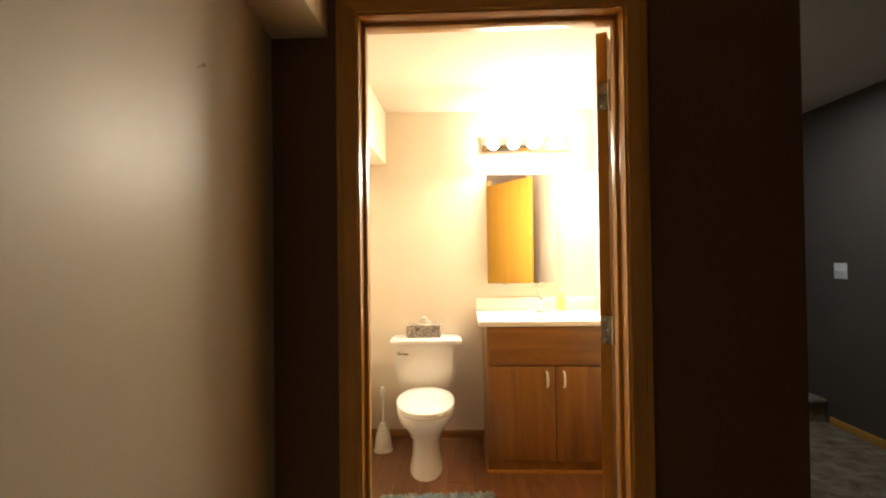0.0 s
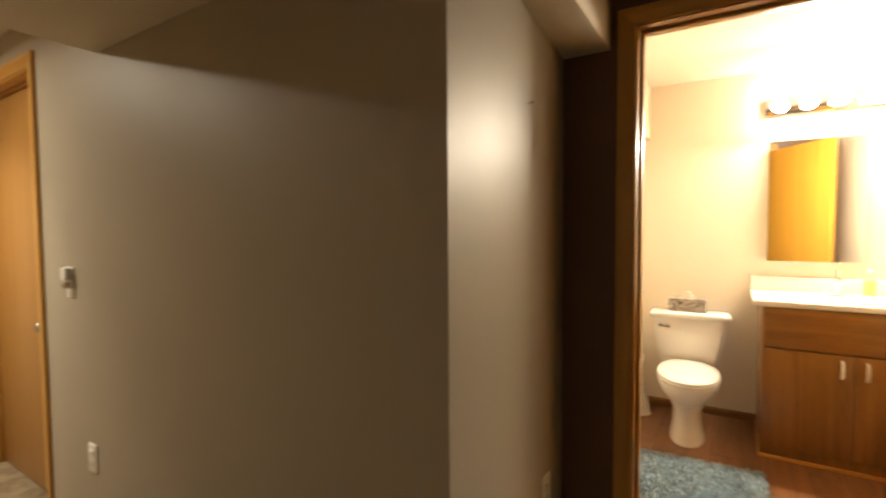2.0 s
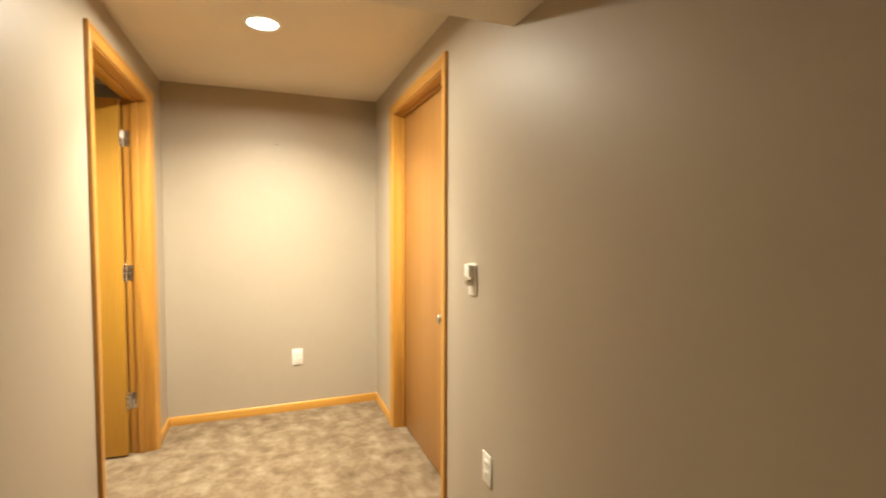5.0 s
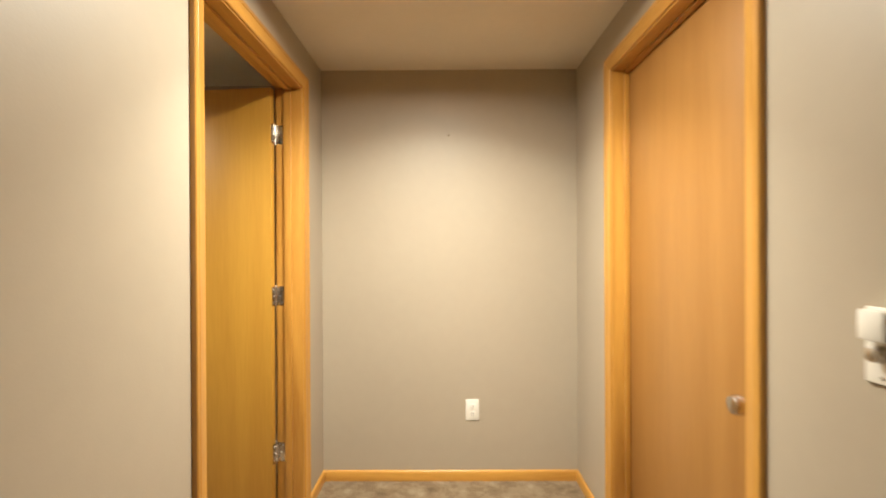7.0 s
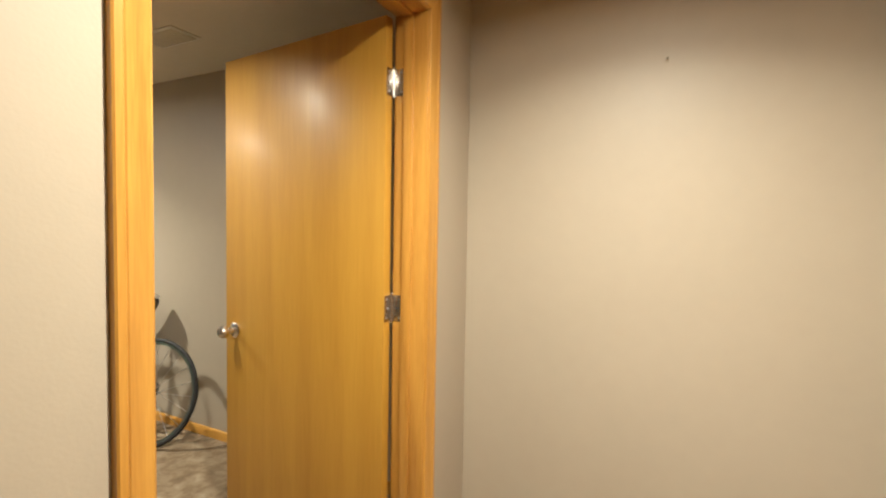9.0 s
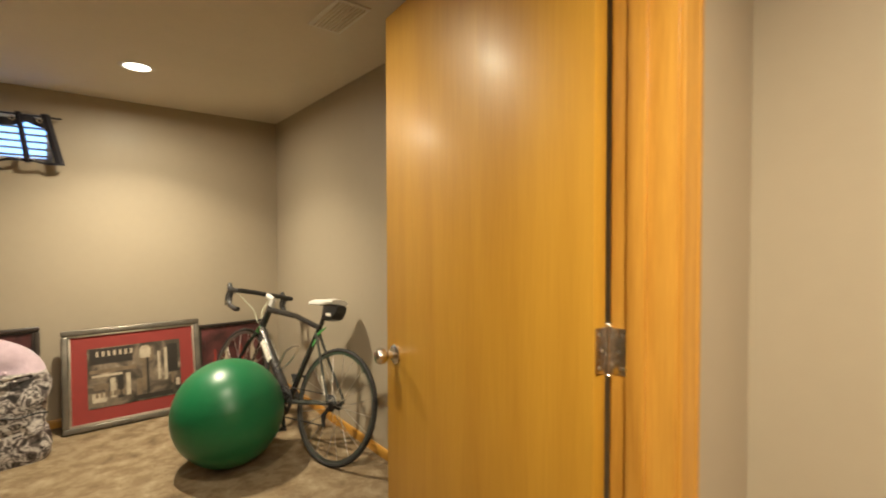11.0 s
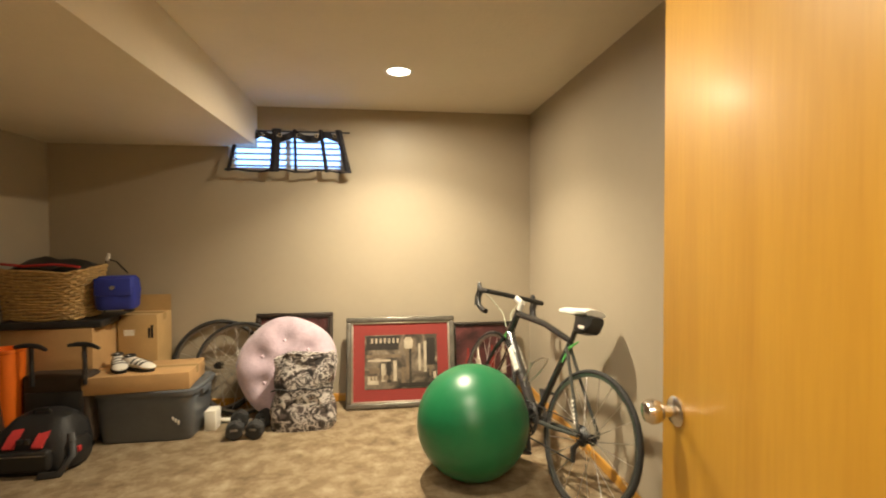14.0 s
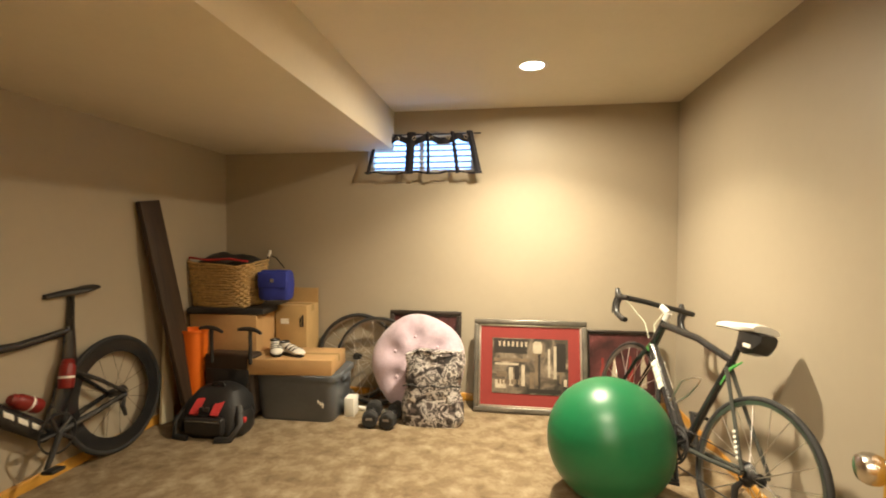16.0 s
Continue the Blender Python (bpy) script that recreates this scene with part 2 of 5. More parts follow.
def ring(bm, c, R, r, axis="x", n=48, seg=8, flat=1.0, a0=0.0, a1=None):
    c = Vector(c)
    full = a1 is None
    end = 2 * math.pi if full else a1
    count = n if full else n + 1
    pts = []
    for i in range(count):
        a = a0 + (end - (0 if full else a0)) * i / n
        p = {"x": (0, math.cos(a), math.sin(a)), "y": (math.cos(a), 0, math.sin(a)), "z": (math.cos(a), math.sin(a), 0)}[axis]
        pts.append(c + R * Vector(p))
    return tube(bm, pts, r, seg, full, flat)


def lathe(bm, prof, c=(0, 0, 0), seg=32, sx=1.0, sy=1.0):
    """Turn (radius, height) pairs round z."""
    c = Vector(c)
    rings = []
    for rad, z in prof:
        rings.append([bm.verts.new(c + Vector((math.cos(2 * math.pi * k / seg) * rad * sx, math.sin(2 * math.pi * k / seg) * rad * sy, z))) for k in range(seg)])
    for A, B in zip(rings, rings[1:]):
        for k in range(seg):
            bm.faces.new((A[k], A[(k + 1) % seg], B[(k + 1) % seg], B[k]))
    bm.faces.new(rings[0][::-1])
    bm.faces.new(rings[-1])
    return bm


def loft(bm, sections, cap=True):
    """Join rings of points of equal count."""
    rings = [[bm.verts.new(p) for p in s] for s in sections]
    k = len(rings[0])
    for A, B in zip(rings, rings[1:]):
        for i in range(k):
            bm.faces.new((A[i], A[(i + 1) % k], B[(i + 1) % k], B[i]))
    if cap:
        bm.faces.new(rings[0][::-1])
        bm.faces.new(rings[-1])
    return bm


def oval(cx, cy, z, rx, ry, n=28, power=2.0, back=1.0):
    out = []
    for i in range(n):
        a = 2 * math.pi * i / n
        c, s = math.cos(a), math.sin(a)
        x = math.copysign(abs(c) ** (2 / power), c) * rx
        y = math.copysign(abs(s) ** (2 / power), s) * ry
        out.append((cx + x, cy + (y * back if y > 0 else y), z))
    return out


def mesh_of(name, bm, mat, smooth=True):
    bmesh.ops.recalc_face_normals(bm, faces=bm.faces)
    me = bpy.data.meshes.new(name)
    bm.to_mesh(me)
    bm.free()
    me.materials.append(mat)
    if smooth:
        me.shade_smooth()
        me.set_sharp_from_angle(angle=radians(38))
    return me


def part(name, bm, mat, parent, label="", m=None):
    ob = new(name, mesh_of(name, bm, mat))
    ob.parent = parent
    if m is not None:
        ob.matrix_local = m
    return tagged(ob, label)


def thing(name, label, category, m=None, group="", kind=""):
    ob = new(name)
    ob.empty_display_size = 0.1
    if m is not None:
        ob.matrix_world = m
    return tagged(ob, label, category, group, kind)


def solid(name, bm, mat, label, category, kind="", m=None, group=""):
    ob = new(name, mesh_of(name, bm, mat))
    if m is not None:
        ob.matrix_world = m
    return tagged(ob, label, category, group, kind)


def B():
    return bmesh.new()


# ---- structure ----
H = 2.25
WEST, EAST, SOUTH = -3.50, 0.05, -5.05
D1 = (-2.749, -1.828)      # closet opening in the north hall wall
D2 = (-2.940, -2.013)     # storage room opening in the south hall wall
D3 = (0.475, 1.305)       # bathroom opening
HD = 2.050
HALL_W, HALL_S, ROOM_N = -3.273, -1.398, -1.518


def wall(name, boxes, mat=PAINT, label="beige painted drywall wall with orange peel texture"):
    bm = B()
    for b in boxes:
        box(bm, *b)
    return solid(name, bm, mat, label, "wall", "structure")


wall("wall_hall_north", [(HALL_W, D1[0], 0, 0.12, 0, H), (D1[1], 0.16, 0, 0.12, 0, H), (D1[0], D1[1], 0, 0.12, HD, H)])
wall("wall_hall_end", [(HALL_W - 0.12, HALL_W, HALL_S, 0.12, 0, H)])
wall("wall_hall_south", [(WEST - 0.12, D2[0], ROOM_N, HALL_S, 0, H), (D2[1], 3.55, ROOM_N, HALL_S, 0, 2.40), (D2[0], D2[1], ROOM_N, HALL_S, HD, H)])
bm = B()
loft(bm, [[(0.16, 0, z), (0.310, 0, z), (0.225, 1.0, z), (0.10, 1.0, z), (0.10, 0.12, z), (0.16, 0.12, z)] for z in (0, H)])
solid("wall_nook", bm, PAINT, "short beige satin drywall wall beside the bathroom door", "wall", "structure")
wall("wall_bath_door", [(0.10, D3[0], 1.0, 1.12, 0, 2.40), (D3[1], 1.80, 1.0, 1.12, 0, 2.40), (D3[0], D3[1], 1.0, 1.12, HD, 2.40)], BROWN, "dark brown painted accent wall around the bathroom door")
wall("wall_bath_left", [(-0.02, 0.10, 1.0, 3.04, 0, 2.40)], BATHPAINT, "cream painted bathroom wall")
wall("wall_bath_back", [(0.10, 1.80, 2.92, 3.04, 0, 2.40)], BATHPAINT, "cream painted bathroom wall")
wall("wall_bath_right", [(1.75, 1.80, 1.12, 2.92, 0, 2.40)], BATHPAINT, "cream painted bathroom wall")
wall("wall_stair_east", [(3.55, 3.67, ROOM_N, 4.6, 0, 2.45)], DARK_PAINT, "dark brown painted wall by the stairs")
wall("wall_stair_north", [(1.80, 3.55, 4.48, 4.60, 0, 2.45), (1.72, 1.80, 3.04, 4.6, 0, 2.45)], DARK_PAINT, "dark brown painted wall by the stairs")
wall("wall_room_west", [(WEST - 0.12, WEST, SOUTH - 0.14, ROOM_N, 0, H)])
wall("wall_room_east", [(EAST, EAST + 0.12, SOUTH - 0.14, ROOM_N, 0, H)])
WX0, WX1, WZ0, WZ1 = -2.02, -1.18, 1.77, 2.075
wall("wall_room_south", [(WEST, WX0, SOUTH - 0.14, SOUTH, 0, H), (WX1, EAST, SOUTH - 0.14, SOUTH, 0, H),
                         (WX0, WX1, SOUTH - 0.14, SOUTH, 0, WZ0), (WX0, WX1, SOUTH - 0.14, SOUTH, WZ1, H)])

bm = B()
box(bm, -3.62, 3.67, -5.2, 4.6, -0.08, 0)
solid("floor", bm, CARPET, "mottled beige short pile carpet", "floor", "structure")
bm = B()
box(bm, -3.62, 1.80, -5.2, 1.12, H, H + 0.08)
solid("ceiling", bm, CEIL, "textured cream painted ceiling", "ceiling", "structure")
bm = B()
box(bm, 1.80, 3.67, ROOM_N, 4.6, 2.40, 2.48)
box(bm, -0.02, 1.80, 1.12, 3.04, 2.33, 2.41)
solid("ceiling_bath", bm, CEIL, "textured cream painted ceiling", "ceiling", "structure")
SOF = -1.191
bm = B()
box(bm, SOF, 0.40, HALL_S, -0.0, 1.968, H, 0.004)
box(bm, 0.22, 0.40, 0.0, 1.0, 1.968, H, 0.004)
solid("soffit_hall", bm, CEIL, "boxed lowered ceiling soffit over the hall", "soffit", "structure")
bm = B()
box(bm, -1.39, EAST, SOUTH, ROOM_N, 1.945, H, 0.004)
solid("soffit_room", bm, CEIL, "boxed drywall soffit under the storage room ceiling", "soffit", "structure")
bm = B()
box(bm, 0.10, 0.265, 1.12, 2.92, 1.955, 2.33, 0.004)
solid("soffit_bath", bm, BATHPAINT, "boxed drywall soffit along the bathroom wall", "soffit", "structure")

MIRROR_TURN = 3.65

# ---- doors ----


def door_frame(name, x0, x1, yf, yb, label, kindness="door frame"):
    """Casing on both faces, jambs and stops of an opening in a wall that runs along x (yf: face nearer, yb: other face)."""
    t = thing(name, label, kindness, pose((x0 + x1) / 2, (yf + yb) / 2, 0), kind="structure")
    cx, cy = (x0 + x1) / 2, (yf + yb) / 2
    lo, hi = min(yf, yb) - cy, max(yf, yb) - cy
    a, b = x0 - cx, x1 - cx
    CW = 0.060
    # section of the casing: distance out from the opening, height off the wall
    prof = [(0.0, 0.0), (0.0, 0.007), (0.003, 0.010), (0.016, 0.0115), (0.030, 0.0135), (0.0405, 0.0155), (0.043, 0.0140), (0.0455, 0.0165), (0.057, 0.0165), (CW, 0.0135), (CW, 0.0)]
    r, top = 0.012, HD - 0.012
    for side, s in ((lo, -1), (hi, 1)):
        for edge, d in ((a + r, -1), (b - r, 1)):
            bm = B()
            loft(bm, [[(edge + d * u, side + s * v, 0.0) for u, v in prof], [(edge + d * u, side + s * v, top + u) for u, v in prof]])
            part("casing", bm, OAK, t)
        bm = B()
        loft(bm, [[(a + r - u, side + s * v, top + u) for u, v in prof], [(b - r + u, side + s * v, top + u) for u, v in prof]])
        part("casing", bm, OAK_X, t)
    for u0, u1 in ((a, a + 0.018), (b - 0.018, b)):
        bm = B()
        box(bm, u0, u1, lo - 0.001, hi + 0.001, 0, HD, 0.001)
        part("jamb", bm, OAK, t)
    bm = B()
    box(bm, a, b, lo - 0.001, hi + 0.001, HD - 0.018, HD - 0.0005, 0.001)
    part("jamb", bm, OAK_X, t)
    return t


def stops(t, a, b, y0, y1):
    for u0, u1 in ((a + 0.018, a + 0.03), (b - 0.03, b - 0.018)):
        bm = B()
        box(bm, u0, u1, y0, y1, 0, HD - 0.03, 0.002)
        part("stop", bm, OAK, t)
    bm = B()
    box(bm, a + 0.018, b - 0.018, y0, y1, HD - 0.03, HD - 0.018, 0.002)
    part("stop", bm, OAK_X, t)


def knob_set(parent, x, z, y0, y1, both=True):
    prof = [(0.033, 0), (0.033, 0.004), (0.026, 0.010), (0.013, 0.013), (0.012, 0.032), (0.021, 0.037), (0.0265, 0.048), (0.0265, 0.060), (0.021, 0.070), (0.010, 0.0735)]
    for s in (-1, 1) if both else (-1,):
        bm = B()
        lathe(bm, prof, seg=28)
        part("knob", bm, NICKEL, parent, "round satin nickel knob", pose(x, y0 if s < 0 else y1, z, 90 if s < 0 else -90, 0, 0))


HINGES = (0.313, 1.052, 1.813)


def door_slab(name, m, width, label, mat, hinges=True, knob_both=True, side=1):
    """A flush slab about its hinge pin at the local origin: width along +x, the slab lies to the given side of y."""
    t = thing(name, label, "door", m, kind="structure")
    y0, y1 = sorted((side * 0.006, side * 0.041))
    bm = B()
    box(bm, 0.002, width, y0, y1, 0.012, 2.024, 0.0015)
    slab = part("slab", bm, mat, t)
    knob_set(slab, width - 0.062, 0.875, y0, y1, knob_both)
    if hinges:
        for z in HINGES:
            bm = B()
            rod(bm, (0, 0, z - 0.047), (0, 0, z + 0.047), 0.0062)
            for k in range(1, 5):
                ring(bm, (0, 0, z - 0.045 + 0.018 * k), 0.0061, 0.0008, "z", 12, 4)
            for e in (-0.049, 0.049):
                ring(bm, (0, 0, z + e), 0.0035, 0.003, "z", 12, 6)
            h = part("hinge", bm, NICKEL, t, "satin nickel butt hinge")
            bm = B()
            box(bm, -0.0002, 0.0018, *sorted((side * 0.001, side * 0.037)), z - 0.045, z + 0.045, 0.0006)
            part("leaf", bm, NICKEL, h)
            bm = B()
            for dz, dy in ((-0.032, 0.026), (0, 0.018), (0.032, 0.026)):
                rod(bm, (-0.0012, side * dy, z + dz), (0.001, side * dy, z + dz), 0.0038, seg=10)
            part("screw", bm, STEEL, h)
    return t


f1 = door_frame("door_frame_closet", D1[0], D1[1], 0.0, 0.12, "golden oak casing round the closet door")
c1 = (D1[0] + D1[1]) / 2
stops(f1, D1[0] - c1, D1[1] - c1, -0.012, 0.010)
door_slab("door_closet", pose(D1[0] + 0.016, 0.0645, 0), D1[1] - D1[0] - 0.036, "closed flush oak veneer closet door", CLOSETWOOD, False, False)
f2 = door_frame("door_frame_storage", D2[0], D2[1], HALL_S, ROOM_N, "golden oak casing round the storage room doorway")
c2 = (D2[0] + D2[1]) / 2
stops(f2, D2[0] - c2, D2[1] - c2, -0.0245, 0.010)
# hinged at the west jamb, swung into the room
door_slab("door_storage", pose(D2[0] + 0.020, ROOM_N - 0.006, 0, 0, 0, -95.8), D2[1] - D2[0] - 0.042, "open flush golden oak door with a nickel knob", DOORWOOD)


def jamb_leaves(t, x, y, d):
    """Hinge leaves on a jamb face at x that run from y along d."""
    for z in HINGES:
        bm = B()
        box(bm, x - 0.0012, x + 0.0012, *sorted((y, y + d * 0.035)), z - 0.045, z + 0.045, 0.0008)
        leaf = part("hinge_leaf", bm, NICKEL, t, "nickel hinge leaf")
        bm = B()
        for dz, dy in ((-0.032, 0.024), (0, 0.016), (0.032, 0.024)):
            rod(bm, (x - 0.0022, y + d * dy, z + dz), (x + 0.0022, y + d * dy, z + dz), 0.0038, seg=10)
        part("screw", bm, STEEL, leaf)


jamb_leaves(f2, D2[0] + 0.019 - c2, -0.060, 1)
f3 = door_frame("door_frame_bath", D3[0], D3[1], 1.0, 1.12, "golden oak casing round the bathroom doorway")
c3 = (D3[0] + D3[1]) / 2
stops(f3, D3[0] - c3, D3[1] - c3, -0.010, 0.0245)
jamb_leaves(f3, D3[1] - 0.019 - c3, 0.060, -1)
door_slab("door_bath", pose(D3[1] - 0.020, 1.126, 0, 0, 0, 65), 0.78, "flush oak door swung open into the bathroom", DOORWOOD, True, False, 1)

# ---- baseboards ----


def baseboard(name, a, b, normal, h=0.057, mat=None):
    """From a to b in the plan, standing 12 mm off the wall along normal."""
    a, b, n = Vector((*a, 0)), Vector((*b, 0)), Vector((*normal, 0))
    bm = B()
    up = Vector((0, 0, 1))
    prof = [(0, 0), (0.012, 0), (0.012, h - 0.012), (0.008, h - 0.003), (0.004, h), (0, h)]
    loft(bm, [[p + n * u + up * v for u, v in prof] for p in (a, b)])
    along_x = abs((b - a).x) > abs((b - a).y)
    return solid(name, bm, mat or (OAK_X if along_x else OAK_Y), "golden oak baseboard", "baseboard", "structure")


baseboard("baseboard", (HALL_W, -0.001), (D1[0] - 0.05, -0.001), (0, -1))
baseboard("baseboard", (D1[1] + 0.05, -0.001), (0.310, -0.001), (0, -1))
baseboard("baseboard", (HALL_W + 0.001, HALL_S), (HALL_W + 0.001, 0), (1, 0))
baseboard("baseboard", (HALL_W, HALL_S + 0.001), (D2[0] - 0.05, HALL_S + 0.001), (0, 1))
baseboard("baseboard", (D2[1] + 0.05, HALL_S + 0.001), (3.5, HALL_S + 0.001), (0, 1))
baseboard("baseboard", (0.311, 0), (0.226, 1.0), (0.9964, 0.0847))
baseboard("baseboard", (0.23, 0.999), (D3[0] - 0.05, 0.999), (0, -1))
baseboard("baseboard", (D3[1] + 0.05, 0.999), (1.80, 0.999), (0, -1))
baseboard("baseboard", (3.549, -1.3), (3.549, 3.2), (-1, 0))
baseboard("baseboard", (WEST + 0.001, SOUTH), (WEST + 0.001, ROOM_N), (1, 0))
baseboard("baseboard", (WEST, SOUTH + 0.001), (EAST, SOUTH + 0.001), (0, 1))
baseboard("baseboard", (EAST - 0.001, SOUTH), (EAST - 0.001, ROOM_N), (-1, 0))
baseboard("baseboard", (0.10, 2.919), (0.945, 2.919), (0, -1), 0.06, CABINET_X)
baseboard("baseboard", (0.101, 1.12), (0.101, 2.92), (1, 0), 0.06, CABINET)

# ---- ceiling lamps ----


def can_light(x, y, label):
    t = thing("recessed_light", label, "ceiling light", pose(x, y, H), group="recessed ceiling lights")
    bm = B()
    lathe(bm, [(0.068, -0.001), (0.070, -0.005), (0.086, -0.005), (0.092, -0.001)], seg=40)
    for f in list(bm.faces):
        if len(f.verts) > 4:
            bm.faces.remove(f)
    part("trim_ring", bm, WHITE, t)
    bm = B()
    lathe(bm, [(0.066, -0.0022), (0.066, -0.0008)], seg=40)
    part("lens", bm, LAMPGLOW, t, "glowing white lens")
    return t


for x, y in ((-2.15, -0.77), (-2.42, -4.2), (-2.34, -2.60)):
    can_light(x, y, "lit round recessed ceiling light")

# ---- wall plates ----


def plate(name, m, label, w=0.072, h=0.116, outlet=True, toggles=0):
    """A cover plate that lies in the local xz plane and faces -y."""
    t = thing(name, label, "outlet" if outlet else "switch", m)
    bm = B()
    box(bm, -w / 2, w / 2, -0.006, 0, -h / 2, h / 2, 0.003)
    part("cover", bm, WHITE, t)
    if outlet:
        for z in (0.020, -0.020):
            bm = B()
            box(bm, -0.016, 0.016, -0.0085, -0.005, z - 0.014, z + 0.014, 0.003)
            o = part("socket", bm, WHITE, t)
            bm = B()
            for x in (-0.006, 0.006):
                box(bm, x - 0.001, x + 0.001, -0.0092, -0.008, z - 0.002, z + 0.007)
            box(bm, -0.002, 0.002, -0.0092, -0.008, z - 0.010, z - 0.006)
            part("slots", bm, BLACK, o)
    for k in range(toggles):
        x = (k - (toggles - 1) / 2) * 0.046
        bm = B()
        box(bm, x - 0.005, x + 0.005, -0.020, -0.004, -0.004, 0.012, 0.002)
        part("toggle", bm, WHITE, t)
    for z in ((0,) if outlet else (h / 2 - 0.012, -h / 2 + 0.012)):
        bm = B()
        rod(bm, (0, -0.005, z), (0, -0.0075, z), 0.003, seg=10)
        part("screw", bm, NICKEL, t)
    return t


plate("outlet", pose(HALL_W, -0.578, 0.387, 0, 0, 90), "white duplex outlet on the hall end wall")
plate("outlet", pose(-1.354, 0, 0.414), "white duplex outlet on the long hall wall")
plate("outlet", pose(0.2465, 0.75, 0.395, 0, 0, 85.1), "white duplex outlet by the bathroom door")
plate("light_switch", pose(3.55, 3.08, 1.15, 0, 0, -90), "white double toggle light switch", 0.116, 0.116, False, 2)
th = plate("dimmer_switch", pose(-1.495, 0, 1.111), "white wall dimmer with a small knob", 0.070, 0.127, False, 0)
bm = B()
box(bm, -0.024, 0.024, -0.030, -0.005, 0.010, 0.060, 0.004)
part("dimmer_body", bm, WHITE, th)
bm = B()
lathe(bm, [(0.014, 0), (0.015, 0.006), (0.012, 0.022), (0.006, 0.026)], seg=20)
part("dimmer_knob", bm, NICKEL, th, "small grey knob", pose(0, -0.006, -0.012, 90, 0, 0))

t = thing("floor_register", "white slotted wall register above the baseboard", "vent", pose(-0.83, 0, 0.235))
bm = B()
box(bm, -0.165, 0.165, -0.012, 0, -0.095, 0.095, 0.004)
part("frame", bm, WHITE, t)
for k in range(9):
    bm = B()
    box(bm, -0.145, 0.145, -0.018, -0.011, -0.076 + k * 0.0175, -0.070 + k * 0.0175, 0.001)
    part("slat", bm, WHITE, t)
t = thing("ceiling_vent", "small white ceiling air vent", "vent", pose(-3.05, -2.93, H))
bm = B()
box(bm, -0.08, 0.08, -0.15, 0.15, -0.008, -0.001, 0.003)
part("frame", bm, WHITE, t)
for k in range(8):
    bm = B()
    box(bm, -0.062 + k * 0.0165, -0.055 + k * 0.0165, -0.13, 0.13, -0.014, -0.007, 0.001)
    part("slat", bm, CEIL, t)
for p, nrm in (((0.264, 0.53, 1.69), (1, 0)), ((HALL_W, -0.70, 1.885), (1, 0))):
    bm = B()
    rod(bm, p, (p[0] + 0.016, p[1], p[2] + 0.004), 0.0018, seg=8)
    rod(bm, (p[0] + 0.014, p[1], p[2] + 0.0035), (p[0] + 0.017, p[1], p[2] + 0.0045), 0.0045, seg=10)
    solid("nail", bm, NICKEL, "small bare nail in the painted wall", "nail")

# ---- stairs beyond the hall ----
st = thing("staircase", "lower carpeted steps with rounded noses", "stairs", pose(3.05, 3.25, 0), kind="structure")
for k in range(4):
    bm = B()
    box(bm, -0.48, 0.498, k * 0.25, 1.2, 0.002 + k * 0.18, 0.165 + k * 0.18)
    s = part("riser", bm, CARPET, st)
    bm = B()
    box(bm, -0.48, 0.498, k * 0.25 - 0.03, k * 0.25 + 0.26, 0.135 + k * 0.18, 0.182 + k * 0.18, 0.021, 4)
    part("tread", bm, CARPET, st)

# ---- bathroom ----


